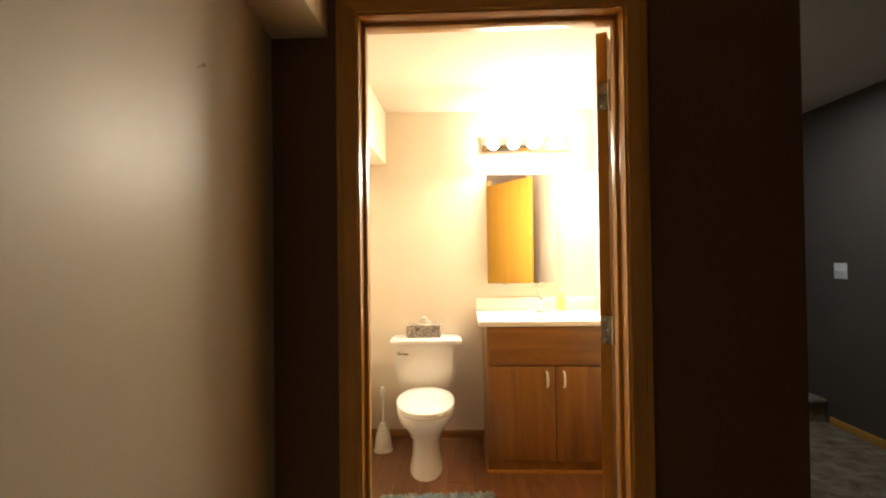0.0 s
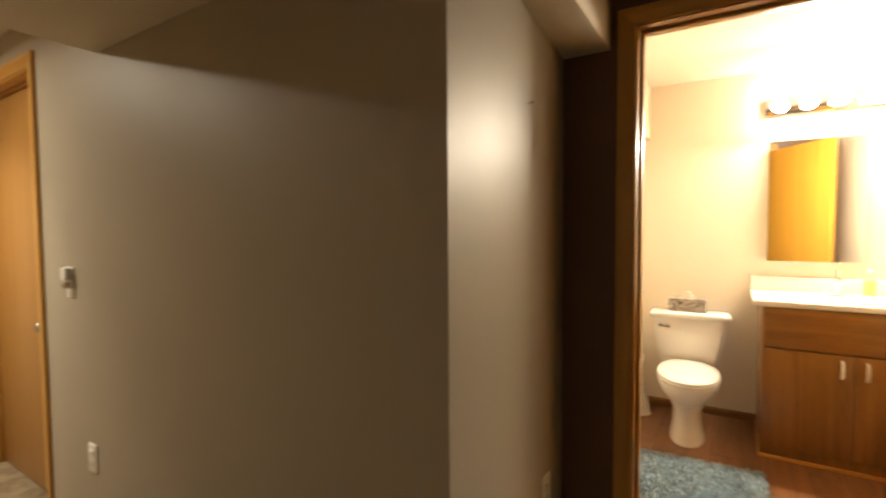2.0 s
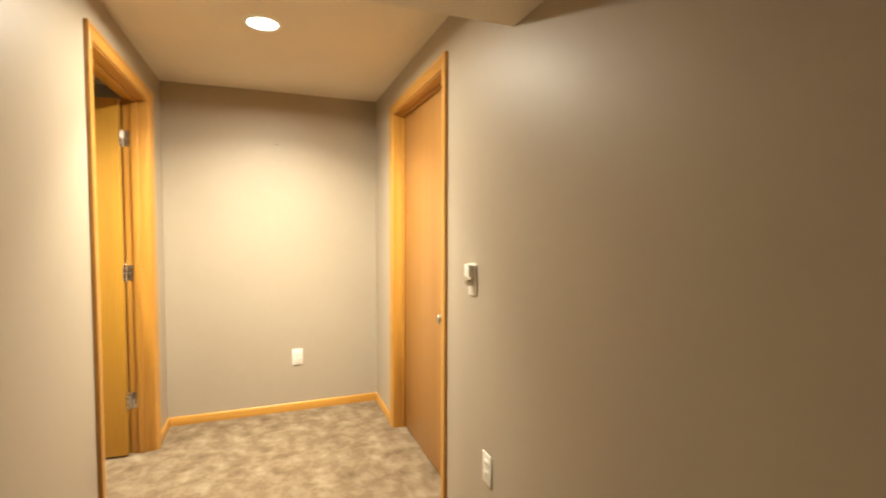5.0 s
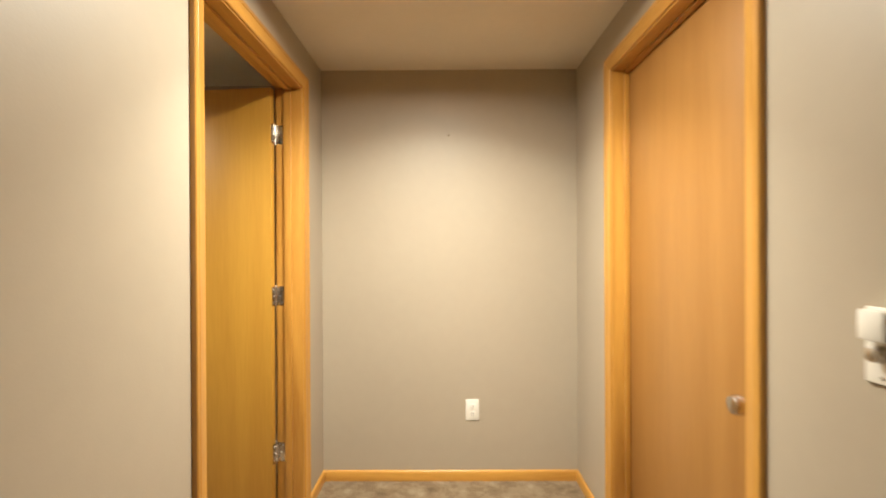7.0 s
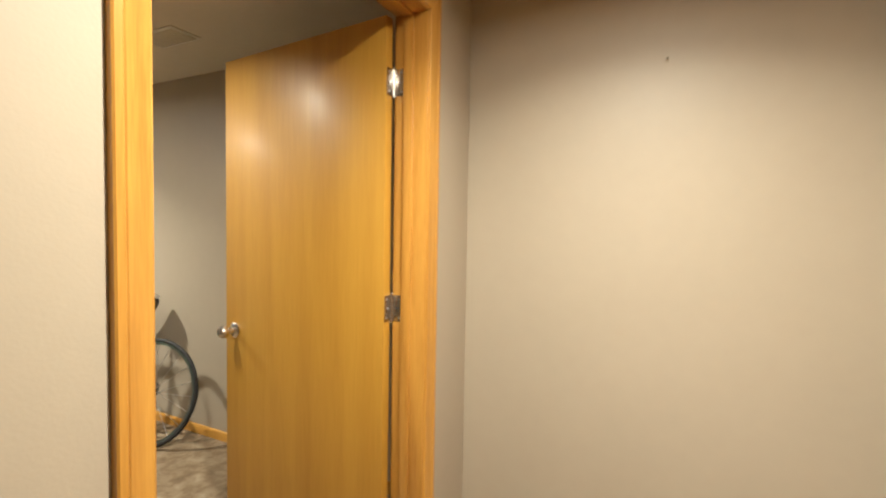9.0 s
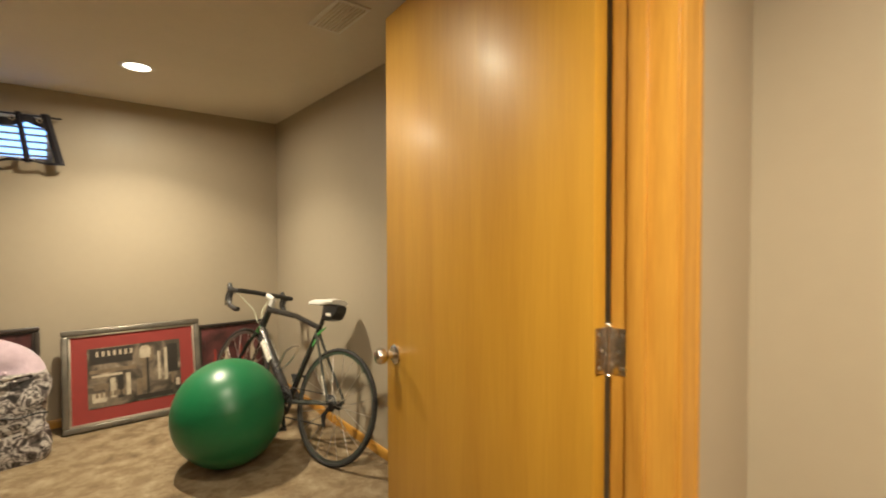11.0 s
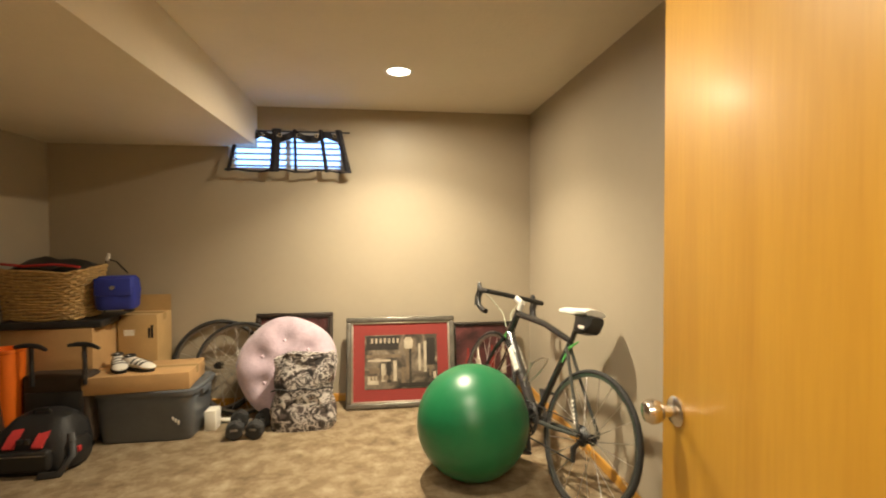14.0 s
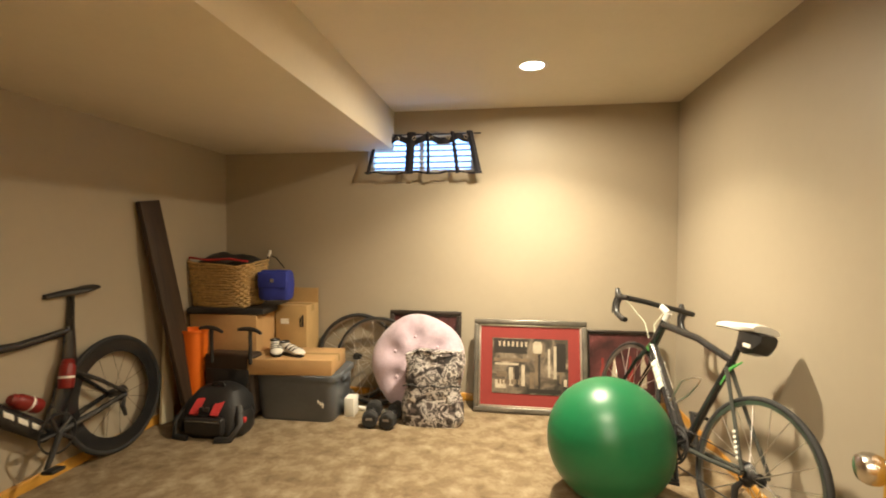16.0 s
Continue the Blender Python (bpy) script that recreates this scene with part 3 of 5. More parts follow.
def toilet():
    t = thing("toilet", "white two piece toilet with the lid closed", "toilet", pose(0.543, 2.898, 0, 0, 0, 3.2))
    bm = B()
    secs = []
    for z, cy, rx, ry in ((0.0, -0.36, 0.105, 0.235), (0.03, -0.36, 0.102, 0.230), (0.10, -0.35, 0.088, 0.200), (0.20, -0.36, 0.090, 0.195),
                          (0.27, -0.39, 0.125, 0.225), (0.33, -0.42, 0.165, 0.255), (0.375, -0.43, 0.178, 0.268), (0.39, -0.43, 0.178, 0.268)):
        secs.append(oval(0, cy - 0.04, z, rx * 0.98, ry, 32, 2.2))
    loft(bm, secs)
    part("bowl", bm, PORCELAIN, t)
    bm = B()
    loft(bm, [oval(0, -0.47, z, r * 0.95, s, 32, 2.1) for z, r, s in ((0.390, 0.180, 0.270), (0.396, 0.186, 0.276), (0.404, 0.186, 0.276), (0.408, 0.182, 0.272))])
    part("seat", bm, PORCELAIN, t)
    bm = B()
    loft(bm, [oval(0, -0.47, z, r * 0.95, s, 32, 2.1) for z, r, s in ((0.409, 0.182, 0.272), (0.413, 0.187, 0.277), (0.424, 0.184, 0.274), (0.432, 0.165, 0.250), (0.435, 0.10, 0.17))])
    part("lid", bm, PORCELAIN, t)
    bm = B()
    loft(bm, [[(-w, -0.205 - g, z), (w, -0.205 - g, z), (w, -0.02, z), (-w, -0.02, z)] for z, w, g in ((0.385, 0.165, -0.02), (0.42, 0.185, -0.01), (0.55, 0.208, 0.0), (0.705, 0.222, 0.01))])
    bmesh.ops.bevel(bm, geom=[e for e in bm.edges if abs(e.verts[0].co.z - e.verts[1].co.z) > 0.02], offset=0.03, segments=4, affect="EDGES")
    part("tank", bm, PORCELAIN, t)
    bm = B()
    box(bm, -0.240, 0.240, -0.235, -0.008, 0.703, 0.742, 0.014, 3)
    part("tank_lid", bm, PORCELAIN, t)
    bm = B()
    rod(bm, (-0.175, -0.213, 0.655), (-0.175, -0.235, 0.655), 0.011)
    tube(bm, [(-0.178, -0.236, 0.656), (-0.150, -0.240, 0.655), (-0.115, -0.240, 0.650)], [0.008, 0.007, 0.009])
    part("flush_lever", bm, CHROME, t, "chrome flush lever")
    for x in (-0.07, 0.07):
        bm = B()
        rod(bm, (x, -0.185, 0.405), (x, -0.150, 0.405), 0.012)
        part("lid_hinge", bm, PORCELAIN, t)
    return t


toilet()
TISSUE = patches("tissue_carton", [(0.35, (0.10, 0.08, 0.06)), (0.48, (0.42, 0.36, 0.30)), (0.56, (0.14, 0.12, 0.10)), (0.7, (0.62, 0.57, 0.5))], 30, 0.6)
t = thing("tissue_box", "patterned grey tissue box on the toilet tank", "tissue box", pose(0.535, 2.80, 0.742))
bm = B()
box(bm, -0.115, 0.115, -0.058, 0.058, 0, 0.085, 0.002)
part("carton", bm, TISSUE, t)
bm = B()
secs = []
for k in range(6):
    r = 0.042 - 0.004 * k
    secs.append([(math.cos(a) * r * (1 + 0.25 * math.sin(3 * a + k)), math.sin(a) * 0.02 * (1 + 0.2 * math.cos(2 * a)), 0.0845 + k * 0.009 + 0.004 * math.sin(2 * a + k)) for a in [2 * math.pi * i / 16 for i in range(16)]])
loft(bm, secs)
part("tissue", bm, WHITE, t, "white tissue sheet standing out")

t = thing("toilet_brush", "white plastic toilet brush in its caddy", "toilet brush", pose(0.262, 2.69, 0))
bm = B()
lathe(bm, [(0.062, 0), (0.066, 0.012), (0.058, 0.02), (0.055, 0.06), (0.046, 0.12), (0.026, 0.17), (0.022, 0.19)], seg=24)
part("caddy", bm, WHITE, t)
bm = B()
rod(bm, (0, 0, 0.18), (0, 0, 0.36), 0.010, 0.009)
lathe(bm, [(0.010, 0.355), (0.016, 0.37), (0.017, 0.41), (0.010, 0.425)], seg=16)
part("handle", bm, WHITE, t)

t = thing("toilet_paper_holder", "toilet paper roll on a chrome wall holder", "toilet paper", pose(0.10, 2.42, 0.50))
bm = B()
rod(bm, (0.075, -0.055, 0), (0.075, 0.055, 0), 0.05, seg=28)
part("roll", bm, WHITE, t, "white paper roll")
bm = B()
for y in (-0.066, 0.066):
    rod(bm, (0, y, 0), (0.078, y, 0), 0.008)
rod(bm, (0.075, -0.07, 0), (0.075, 0.07, 0), 0.006)
part("bracket", bm, CHROME, t)


def vanity():
    t = thing("vanity_cabinet", "dark oak vanity cabinet with two doors", "cabinet", pose(0.945, 2.915, 0))
    W, D, Z = 0.798, 0.525, 0.870
    bm = B()
    box(bm, 0, W, -D, 0, 0.012, Z, 0.002)
    part("body", bm, CABINET, t)
    bm = B()
    box(bm, -0.010, W, -D - 0.016, -D, 0.0, 0.022, 0.004)
    box(bm, -0.012, 0, -D - 0.016, 0, 0.0, 0.022, 0.004)
    part("shoe_moulding", bm, OAK_X, t)
    bm = B()
    box(bm, 0.008, W - 0.008, -D - 0.018, -D - 0.001, 0.645, 0.867, 0.003)
    part("false_drawer_front", bm, CABINET_X, t)
    for x0, x1, hx in ((0.008, W / 2 - 0.002, W / 2 - 0.05), (W / 2 + 0.002, W - 0.008, W / 2 + 0.05)):
        bm = B()
        box(bm, x0, x1, -D - 0.018, -D - 0.001, 0.075, 0.635, 0.003)
        d = part("door", bm, CABINET, t)
        bm = B()
        tube(bm, [(hx, -D - 0.016, 0.605), (hx, -D - 0.040, 0.595), (hx, -D - 0.044, 0.56), (hx, -D - 0.040, 0.525), (hx, -D - 0.016, 0.515)], [0.007, 0.007, 0.008, 0.007, 0.007])
        part("handle", bm, WHITE, d, "pale arched pull handle")
    return t


vanity()
t = thing("countertop", "white cultured marble vanity top with basin", "countertop", pose(0.945, 2.915, 0.871))
bm = B()
box(bm, -0.050, 0.802, -0.555, 0.0, 0, 0.034, 0.008, 3)
top = part("slab", bm, MARBLE, t)
bm = B()
box(bm, -0.050, 0.802, -0.020, 0.002, 0.034, 0.125, 0.004)
part("backsplash", bm, MARBLE, t)
bm = B()
ring(bm, (0.385, -0.29, 0.035), 0.19, 0.010, "z", 40, 8)
part("basin_rim", bm, MARBLE, t)
t = thing("faucet", "chrome single spout basin faucet", "faucet", pose(1.33, 2.80, 0.905))
bm = B()
box(bm, -0.075, 0.075, -0.024, 0.024, 0, 0.014, 0.006, 3)
part("base", bm, CHROME, t)
bm = B()
tube(bm, [(0, 0, 0.01), (0, 0, 0.07), (0, -0.02, 0.095), (0, -0.07, 0.098), (0, -0.10, 0.082)], [0.017, 0.015, 0.014, 0.012, 0.011], 14)
part("spout", bm, CHROME, t)
bm = B()
tube(bm, [(0, 0, 0.085), (0, 0.012, 0.12), (0, 0.02, 0.15)], [0.014, 0.009, 0.011], 12)
part("lever", bm, CHROME, t)
t = thing("soap_bottle", "pale yellow soap bottle on the vanity", "bottle", pose(1.47, 2.79, 0.905))
bm = B()
lathe(bm, [(0.028, 0), (0.031, 0.01), (0.031, 0.09), (0.022, 0.11), (0.011, 0.118), (0.011, 0.128)], seg=20)
part("bottle", bm, material("soap_plastic", (0.72, 0.52, 0.20), 0.25), t)
bm = B()
rod(bm, (0, 0, 0.126), (0, 0, 0.150), 0.006)
tube(bm, [(0, 0.004, 0.152), (0, -0.018, 0.154), (0, -0.034, 0.148)], [0.009, 0.007, 0.005])
part("pump", bm, WHITE, t)

t = thing("wall_mirror", "frameless mirror on a shallow cabinet above the vanity", "mirror", pose(1.225, 2.888, 1.48, 0, 0, MIRROR_TURN))
bm = B()
box(bm, -0.245, 0.245, -0.007, -0.001, -0.382, 0.382)
part("glass", bm, MIRROR, t)
bm = B()
loft(bm, [[(-0.24, 0.0, z), (0.24, 0.0, z), (0.24, 0.008, z), (-0.24, 0.054, z)] for z in (-0.375, 0.375)])
part("cabinet_body", bm, WHITE, t)
for x in (-0.12, 0.12):
    bm = B()
    box(bm, x - 0.012, x + 0.012, -0.010, 0.0, -0.390, -0.376, 0.002)
    part("clip", bm, CHROME, t)
t = thing("vanity_light", "lit vanity light bar with round bulbs", "wall light", pose(1.25, 2.92, 2.08))
bm = B()
box(bm, -0.30, 0.30, -0.035, 0, -0.05, 0.05, 0.006)
part("bar", bm, CHROME, t)
for k in range(4):
    bm = B()
    bmesh.ops.create_uvsphere(bm, u_segments=20, v_segments=12, radius=0.042, matrix=pose(-0.225 + 0.15 * k, -0.085, 0))
    rod(bm, (-0.225 + 0.15 * k, -0.034, 0), (-0.225 + 0.15 * k, -0.06, 0), 0.02)
    part("bulb", bm, BULBGLOW, t, "glowing round bulb")

t = thing("bath_mat", "shaggy pale blue bath mat on the floor", "bath mat", pose(0.67, 1.83, 0.006, 0, 0, 4))
bm = B()
box(bm, -0.30, 0.30, -0.26, 0.26, 0, 0.010, 0.004)
part("backing", bm, RUG, t)
rnd = random.Random(5)
vs, fs = [], []
for i in range(4200):
    x, y = rnd.uniform(-0.30, 0.30), rnd.uniform(-0.26, 0.26)
    h = rnd.uniform(0.014, 0.026)
    a = rnd.uniform(0, math.pi)
    dx, dy = math.cos(a) * 0.006, math.sin(a) * 0.006
    lx, ly = rnd.uniform(-0.012, 0.012), rnd.uniform(-0.012, 0.012)
    k = len(vs)
    vs += [(x - dx, y - dy, 0.008), (x + dx, y + dy, 0.008), (x + lx + dx * 0.6, y + ly + dy * 0.6, 0.008 + h), (x + lx - dx * 0.6, y + ly - dy * 0.6, 0.008 + h)]
    fs.append((k, k + 1, k + 2, k + 3))
me = bpy.data.meshes.new("pile")
me.from_pydata(vs, [], fs)
me.materials.append(RUG)
ob = new("pile", me)
ob.parent = t
tagged(ob, "tufted blue chenille pile", kind="stuff")

# ---- storage room: window ----
t = thing("window_1", "small high basement window with daylight and blinds", "window", pose((WX0 + WX1) / 2, SOUTH - 0.07, (WZ0 + WZ1) / 2), kind="structure")
ww, wh = (WX1 - WX0) / 2, (WZ1 - WZ0) / 2
for a in ((-ww, ww, -0.03, 0.03, wh - 0.03, wh), (-ww, ww, -0.03, 0.03, -wh, -wh + 0.03), (-ww, -ww + 0.03, -0.03, 0.03, -wh + 0.03, wh - 0.03),
          (ww - 0.03, ww, -0.03, 0.03, -wh + 0.03, wh - 0.03), (-0.015, 0.015, -0.03, 0.03, -wh + 0.03, wh - 0.03)):
    bm = B()
    box(bm, *a, 0.003)
    part("window_frame", bm, WHITE, t)
for k in range(5):
    bm = B()
    z = -wh + 0.035 + k * 0.045
    loft(bm, [[(x, 0.035, z), (x, 0.052, z + 0.012), (x, 0.053, z + 0.011), (x, 0.036, z - 0.001)] for x in (-ww + 0.004, ww - 0.004)])
    part("blind_slat", bm, WHITE, t)
bm = B()
box(bm, -2.3, -0.9, SOUTH - 0.62, SOUTH - 0.60, 1.4, 2.5)
solid("backdrop_sky", bm, SKYGLOW, "bright bluish daylight outside the window", "sky", "structure")

t = thing("curtain", "black sheer valance curtain on a rod over the window", "curtain", pose(-1.635, SOUTH, 1.93))
bm = B()
rod(bm, (-0.44, 0.055, 0.125), (0.44, 0.055, 0.125), 0.006)
part("rod", bm, BLACK, t)
nx, nz = 90, 10
bm = B()
grid = []
for j in range(nz + 1):
    v = j / nz
    row = []
    for i in range(nx + 1):
        u = i / nx * 2 - 1
        half = 0.375 + 0.075 * v
        fold = math.sin(u * 26) * 0.014 * (0.5 + 0.5 * v) + math.sin(u * 61 + 1) * 0.004
        z = 0.135 - v * 0.305 - (0.012 * math.cos(u * 13) if v < 0.1 else 0) + 0.008 * v * math.sin(u * 9)
        row.append(bm.verts.new((u * half, 0.065 + fold + 0.02 * v, z)))
    grid.append(row)
for j in range(nz):
    for i in range(nx):
        bm.faces.new((grid[j][i], grid[j][i + 1], grid[j + 1][i + 1], grid[j + 1][i]))
part("sheer_panel", bm, SHEER, t)
for u, w in ((0.96, 0.014), (0.24, 0.034), (-0.10, 0.012), (-0.60, 0.015), (-0.95, 0.024)):
    bm = B()
    secs = []
    for j in range(9):
        v = j / 8
        x = u * (0.375 + 0.075 * v)
        fold = math.sin(u * 26) * 0.014 * (0.5 + 0.5 * v)
        y = 0.072 + fold + 0.02 * v
        z = 0.140 - v * 0.32
        secs.append([(x - w, y, z), (x, y + 0.012, z), (x + w, y, z), (x, y - 0.004, z)])
    loft(bm, secs)
    part("fold", bm, CURTAIN, t)
bm = B()
secs = []
for i in range(61):
    u = i / 30 - 1
    x = u * 0.385
    y = 0.074 + math.sin(u * 26) * 0.007
    top = 0.128 - 0.034 * abs(math.sin(u * 5.2 + 0.5))
    secs.append([(x, y - 0.003, top - 0.050), (x, y + 0.003, top - 0.050), (x, y + 0.003, top), (x, y - 0.003, top)])
loft(bm, secs)
part("header", bm, CURTAIN, t, "black scalloped header band")
# nickel rings stand in for daylight showing through gaps in the header
for k in range(6):
    bm = B()
    ring(bm, (-0.33 + 0.132 * k, 0.080, 0.092), 0.013, 0.004, "y", 20, 6)
    part("gap_glint", bm, NICKEL, t)
bm = B()
secs = []
for i in range(61):
    u = i / 30 - 1
    x = u * 0.452
    y = 0.088 + math.sin(u * 26) * 0.014
    z = -0.170 + 0.008 * math.sin(u * 9)
    secs.append([(x, y - 0.004, z - 0.008), (x, y + 0.004, z - 0.008), (x, y + 0.004, z + 0.006), (x, y - 0.004, z + 0.006)])
loft(bm, secs)
part("hem", bm, CURTAIN, t)

# ---- storage room: things ----
t = thing("exercise_ball", "green rubber exercise ball on the carpet", "exercise ball", pose(-2.785, -3.79, 0.0, 0, 0, 35))
bm = B()
R = 0.293
lathe(bm, [(max(0.0006, R * math.sin(math.pi * k / 48)) , R - R * math.cos(math.pi * k / 48) if k > 2 else 0.0008 * k) for k in range(49)], seg=72)
for v in bm.verts:
    z = v.co.z - R
    lat = math.asin(max(-1, min(1, z / R)))
    rr = 1 + (0.0022 * math.sin(lat * 60) if abs(lat) < 0.5 else 0)
    v.co.x *= rr
    v.co.y *= rr
part("ball", bm, BALL, t)
bm = B()
rod(bm, (0, -R + 0.003, R - 0.03), (0, -R - 0.003, R - 0.03), 0.007)
part("plug", bm, WHITE, t, "white air plug")


def wheel(parent, name, c, R=0.335, deep=0.0, spokes=20, tyre=0.0125):
    """A bicycle wheel in the local yz plane."""
    bm = B()
    ring(bm, c, R - tyre, tyre, "x", 56, 10)
    w = part(name, bm, RUBBER, parent, "black road tyre on a spoked wheel")
    bm = B()
    depth = 0.011 + deep
    secs = []
    for k in range(56):
        a = 2 * math.pi * k / 56
        u = Vector((0, math.cos(a), math.sin(a)))
        ro, ri = R - 2 * tyre + 0.005, R - 2 * tyre - depth
        secs.append([Vector(c) + u * ro + Vector((0.009, 0, 0)), Vector(c) + u * ro - Vector((0.009, 0, 0)), Vector(c) + u * ri - Vector((0.005, 0, 0)), Vector(c) + u * ri + Vector((0.005, 0, 0))])
    secs.append(secs[0])
    loft(bm, secs, False)
    part("rim", bm, CARBON if deep else RIM, w)
    bm = B()
    rod(bm, (c[0] - 0.035, c[1], c[2]), (c[0] + 0.035, c[1], c[2]), 0.016)
    rod(bm, (c[0] - 0.032, c[1], c[2]), (c[0] - 0.028, c[1], c[2]), 0.026)
    rod(bm, (c[0] + 0.028, c[1], c[2]), (c[0] + 0.032, c[1], c[2]), 0.026)
    part("hub", bm, BLACK, w)
    for k in range(spokes):
        a = 2 * math.pi * k / spokes
        b2 = a + (0.35 if k % 4 < 2 else -0.35)
        s = 0.030 if k % 2 else -0.030
        bm = B()
        rod(bm, (c[0] + s, c[1] + 0.024 * math.cos(b2), c[2] + 0.024 * math.sin(b2)), (c[0], c[1] + (R - 2 * tyre - depth) * math.cos(a), c[2] + (R - 2 * tyre - depth) * math.sin(a)), 0.0018 if not deep else 0.0012, seg=6)
        part("spoke", bm, STEEL if not deep else BLACK, w)
    return w


def lettering(text, m, size, mat, parent, name="lettering"):
    cu = bpy.data.curves.new(name, "FONT")
    cu.body, cu.size, cu.extrude, cu.align_x = text, size, 0.0006, "CENTER"
    tmp = bpy.data.objects.new(name, cu)
    me = bpy.data.meshes.new_from_object(tmp)
    bpy.data.objects.remove(tmp)
    me.materials.clear()
    me.materials.append(mat)
    ob = new(name, me)
    ob.parent = parent
    ob.matrix_local = m
    return ob


def road_bike():
    """Rear contact at the origin, forward along +y, upright along z; leaned by its pose."""
    lean = 14.0
    heading = math.degrees(math.atan2(-(-2.95 + 3.21), -4.28 + 3.33))
    m = pose(-3.19, -3.43, 0.0, 0, 0, heading) @ pose(0, 0, 0, 0, lean, 0)
    t = thing("road_bicycle", "black and green road bicycle leaning on the wall", "bicycle", m)
    A, F = (0, 0, 0.322), (0, 0.985, 0.325)
    BBk, ST, HT, HB = (0, 0.41, 0.27), (0, 0.25, 0.735), (0, 0.80, 0.80), (0, 0.845, 0.665)
    wheel(t, "rear_wheel", A, 0.322)
    wheel(t, "front_wheel", F, 0.325)
    bm = B()
    tube(bm, [ST, (0, 0.50, 0.785), HT], [0.017, 0.018, 0.021], 12)
    tube(bm, [HB, (0, 0.62, 0.46), BBk], [0.028, 0.030, 0.030], 14)
    tube(bm, [BBk, (0, 0.33, 0.51), ST], [0.020, 0.018, 0.017], 12)
    tube(bm, [(0, 0.79, 0.825), (0, 0.855, 0.64)], [0.022, 0.025], 14)
    rod(bm, (-0.045, BBk[1], BBk[2]), (0.045, BBk[1], BBk[2]), 0.024)
    fr = part("frame", bm, CARBON, t, "glossy black carbon frame")
    GREY = material("grey_stay_paint", (0.055, 0.058, 0.052), 0.3)
    for s in (-1, 1):
        bm = B()
        tube(bm, [(s * 0.012, 0.26, 0.70), (s * 0.035, 0.13, 0.52), (s * 0.062, 0.0, 0.345)], [0.010, 0.008, 0.008], 8)
        part("seat_stay", bm, GREY, t)
        bm = B()
        tube(bm, [(s * 0.030, 0.38, 0.275), (s * 0.05, 0.2, 0.30), (s * 0.062, 0.0, 0.335)], [0.012, 0.010, 0.008], 8)
        part("chain_stay", bm, GREY, t)
    for k in range(6):
        bm = B()
        rod(bm, (-0.045 - 0.0022 * k, 0.098 - 0.012 * k, 0.470 - 0.017 * k), (-0.046 - 0.0022 * k, 0.092 - 0.012 * k, 0.462 - 0.017 * k), 0.0098, seg=10)
        part("stay_marking", bm, WHITE, t)
    bm = B()
    tube(bm, [(-0.006, 0.19, 0.745), (-0.006, 0.245, 0.70), (-0.022, 0.262, 0.62)], [0.004, 0.007, 0.003], 8)
    part("seat_cluster", bm, GREENPAINT, t, "bright green painted seat cluster")
    bm = B()
    tube(bm, [(0, 0.838, 0.672), (-0.006, 0.856, 0.638)], [0.0265, 0.0262], 12)
    part("head_tube_accent", bm, GREENPAINT, t, "bright green head tube accent")
    bm = B()
    for s in (-1, 1):
        tube(bm, [(s * 0.025, 0.865, 0.625), (s * 0.048, 0.90, 0.55), (s * 0.052, 0.96, 0.42), (s * 0.052, 0.985, 0.337)], [0.014, 0.013, 0.010, 0.008], 8)
    tube(bm, [(-0.03, 0.862, 0.63), (0.03, 0.862, 0.63)], 0.016, 8)
    part("fork", bm, CARBON, t)
    bm = B()
    tube(bm, [(0, 0.25, 0.73), (0, 0.215, 0.875)], 0.0135, 10)
    part("seatpost", bm, CARBON, t)
    bm = B()
    secs = []
    for y, w, z, h in ((0.06, 0.066, 0.912, 0.020), (0.10, 0.070, 0.910, 0.026), (0.16, 0.052, 0.903, 0.026), (0.22, 0.028, 0.899, 0.024), (0.29, 0.019, 0.898, 0.020), (0.335, 0.014, 0.890, 0.014)):
        secs.append([(math.cos(a) * w, y + 0.05, z - 0.012 + max(-0.6, math.sin(a)) * h) for a in [2 * math.pi * k / 14 for k in range(14)]])
    loft(bm, secs)
    part("saddle", bm, material("white_saddle", (0.72, 0.70, 0.66), 0.4), t, "white narrow racing saddle")
    bm = B()
    secs = []
    for y, w, z0, z1 in ((0.085, 0.038, 0.835, 0.885), (0.11, 0.048, 0.800, 0.890), (0.17, 0.046, 0.785, 0.888), (0.215, 0.034, 0.800, 0.880)):
        secs.append([(-w, y, z0 + 0.015), (-w * 0.7, y, z0), (w * 0.7, y, z0), (w, y, z0 + 0.015), (w, y, z1 - 0.01), (w * 0.7, y, z1), (-w * 0.7, y, z1), (-w, y, z1 - 0.01)])
    loft(bm, secs)
    bag = part("saddle_bag", bm, BLACK, t, "black zipped saddle bag")
    bm = B()
    box(bm, -0.0505, -0.0465, 0.12, 0.16, 0.815, 0.832, 0.001)
    part("reflective_tab", bm, WHITE, bag)
    bm = B()
    box(bm, 0.0465, 0.0505, 0.12, 0.16, 0.815, 0.832, 0.001)
    part("reflective_tab", bm, WHITE, bag)
    bm = B()
    tube(bm, [(0, 0.79, 0.82), (0, 0.775, 0.87)], 0.019, 12)
    tube(bm, [(0, 0.775, 0.868), (0, 0.86, 0.895)], [0.018, 0.019], 12)
    part("stem", bm, material("white_stem", (0.55, 0.53, 0.50), 0.35), t)
    bm = B()
    tube(bm, [(-0.205, 0.865, 0.897), (-0.10, 0.86, 0.90), (0, 0.86, 0.898), (0.10, 0.86, 0.90), (0.205, 0.865, 0.897)], 0.016, 10)
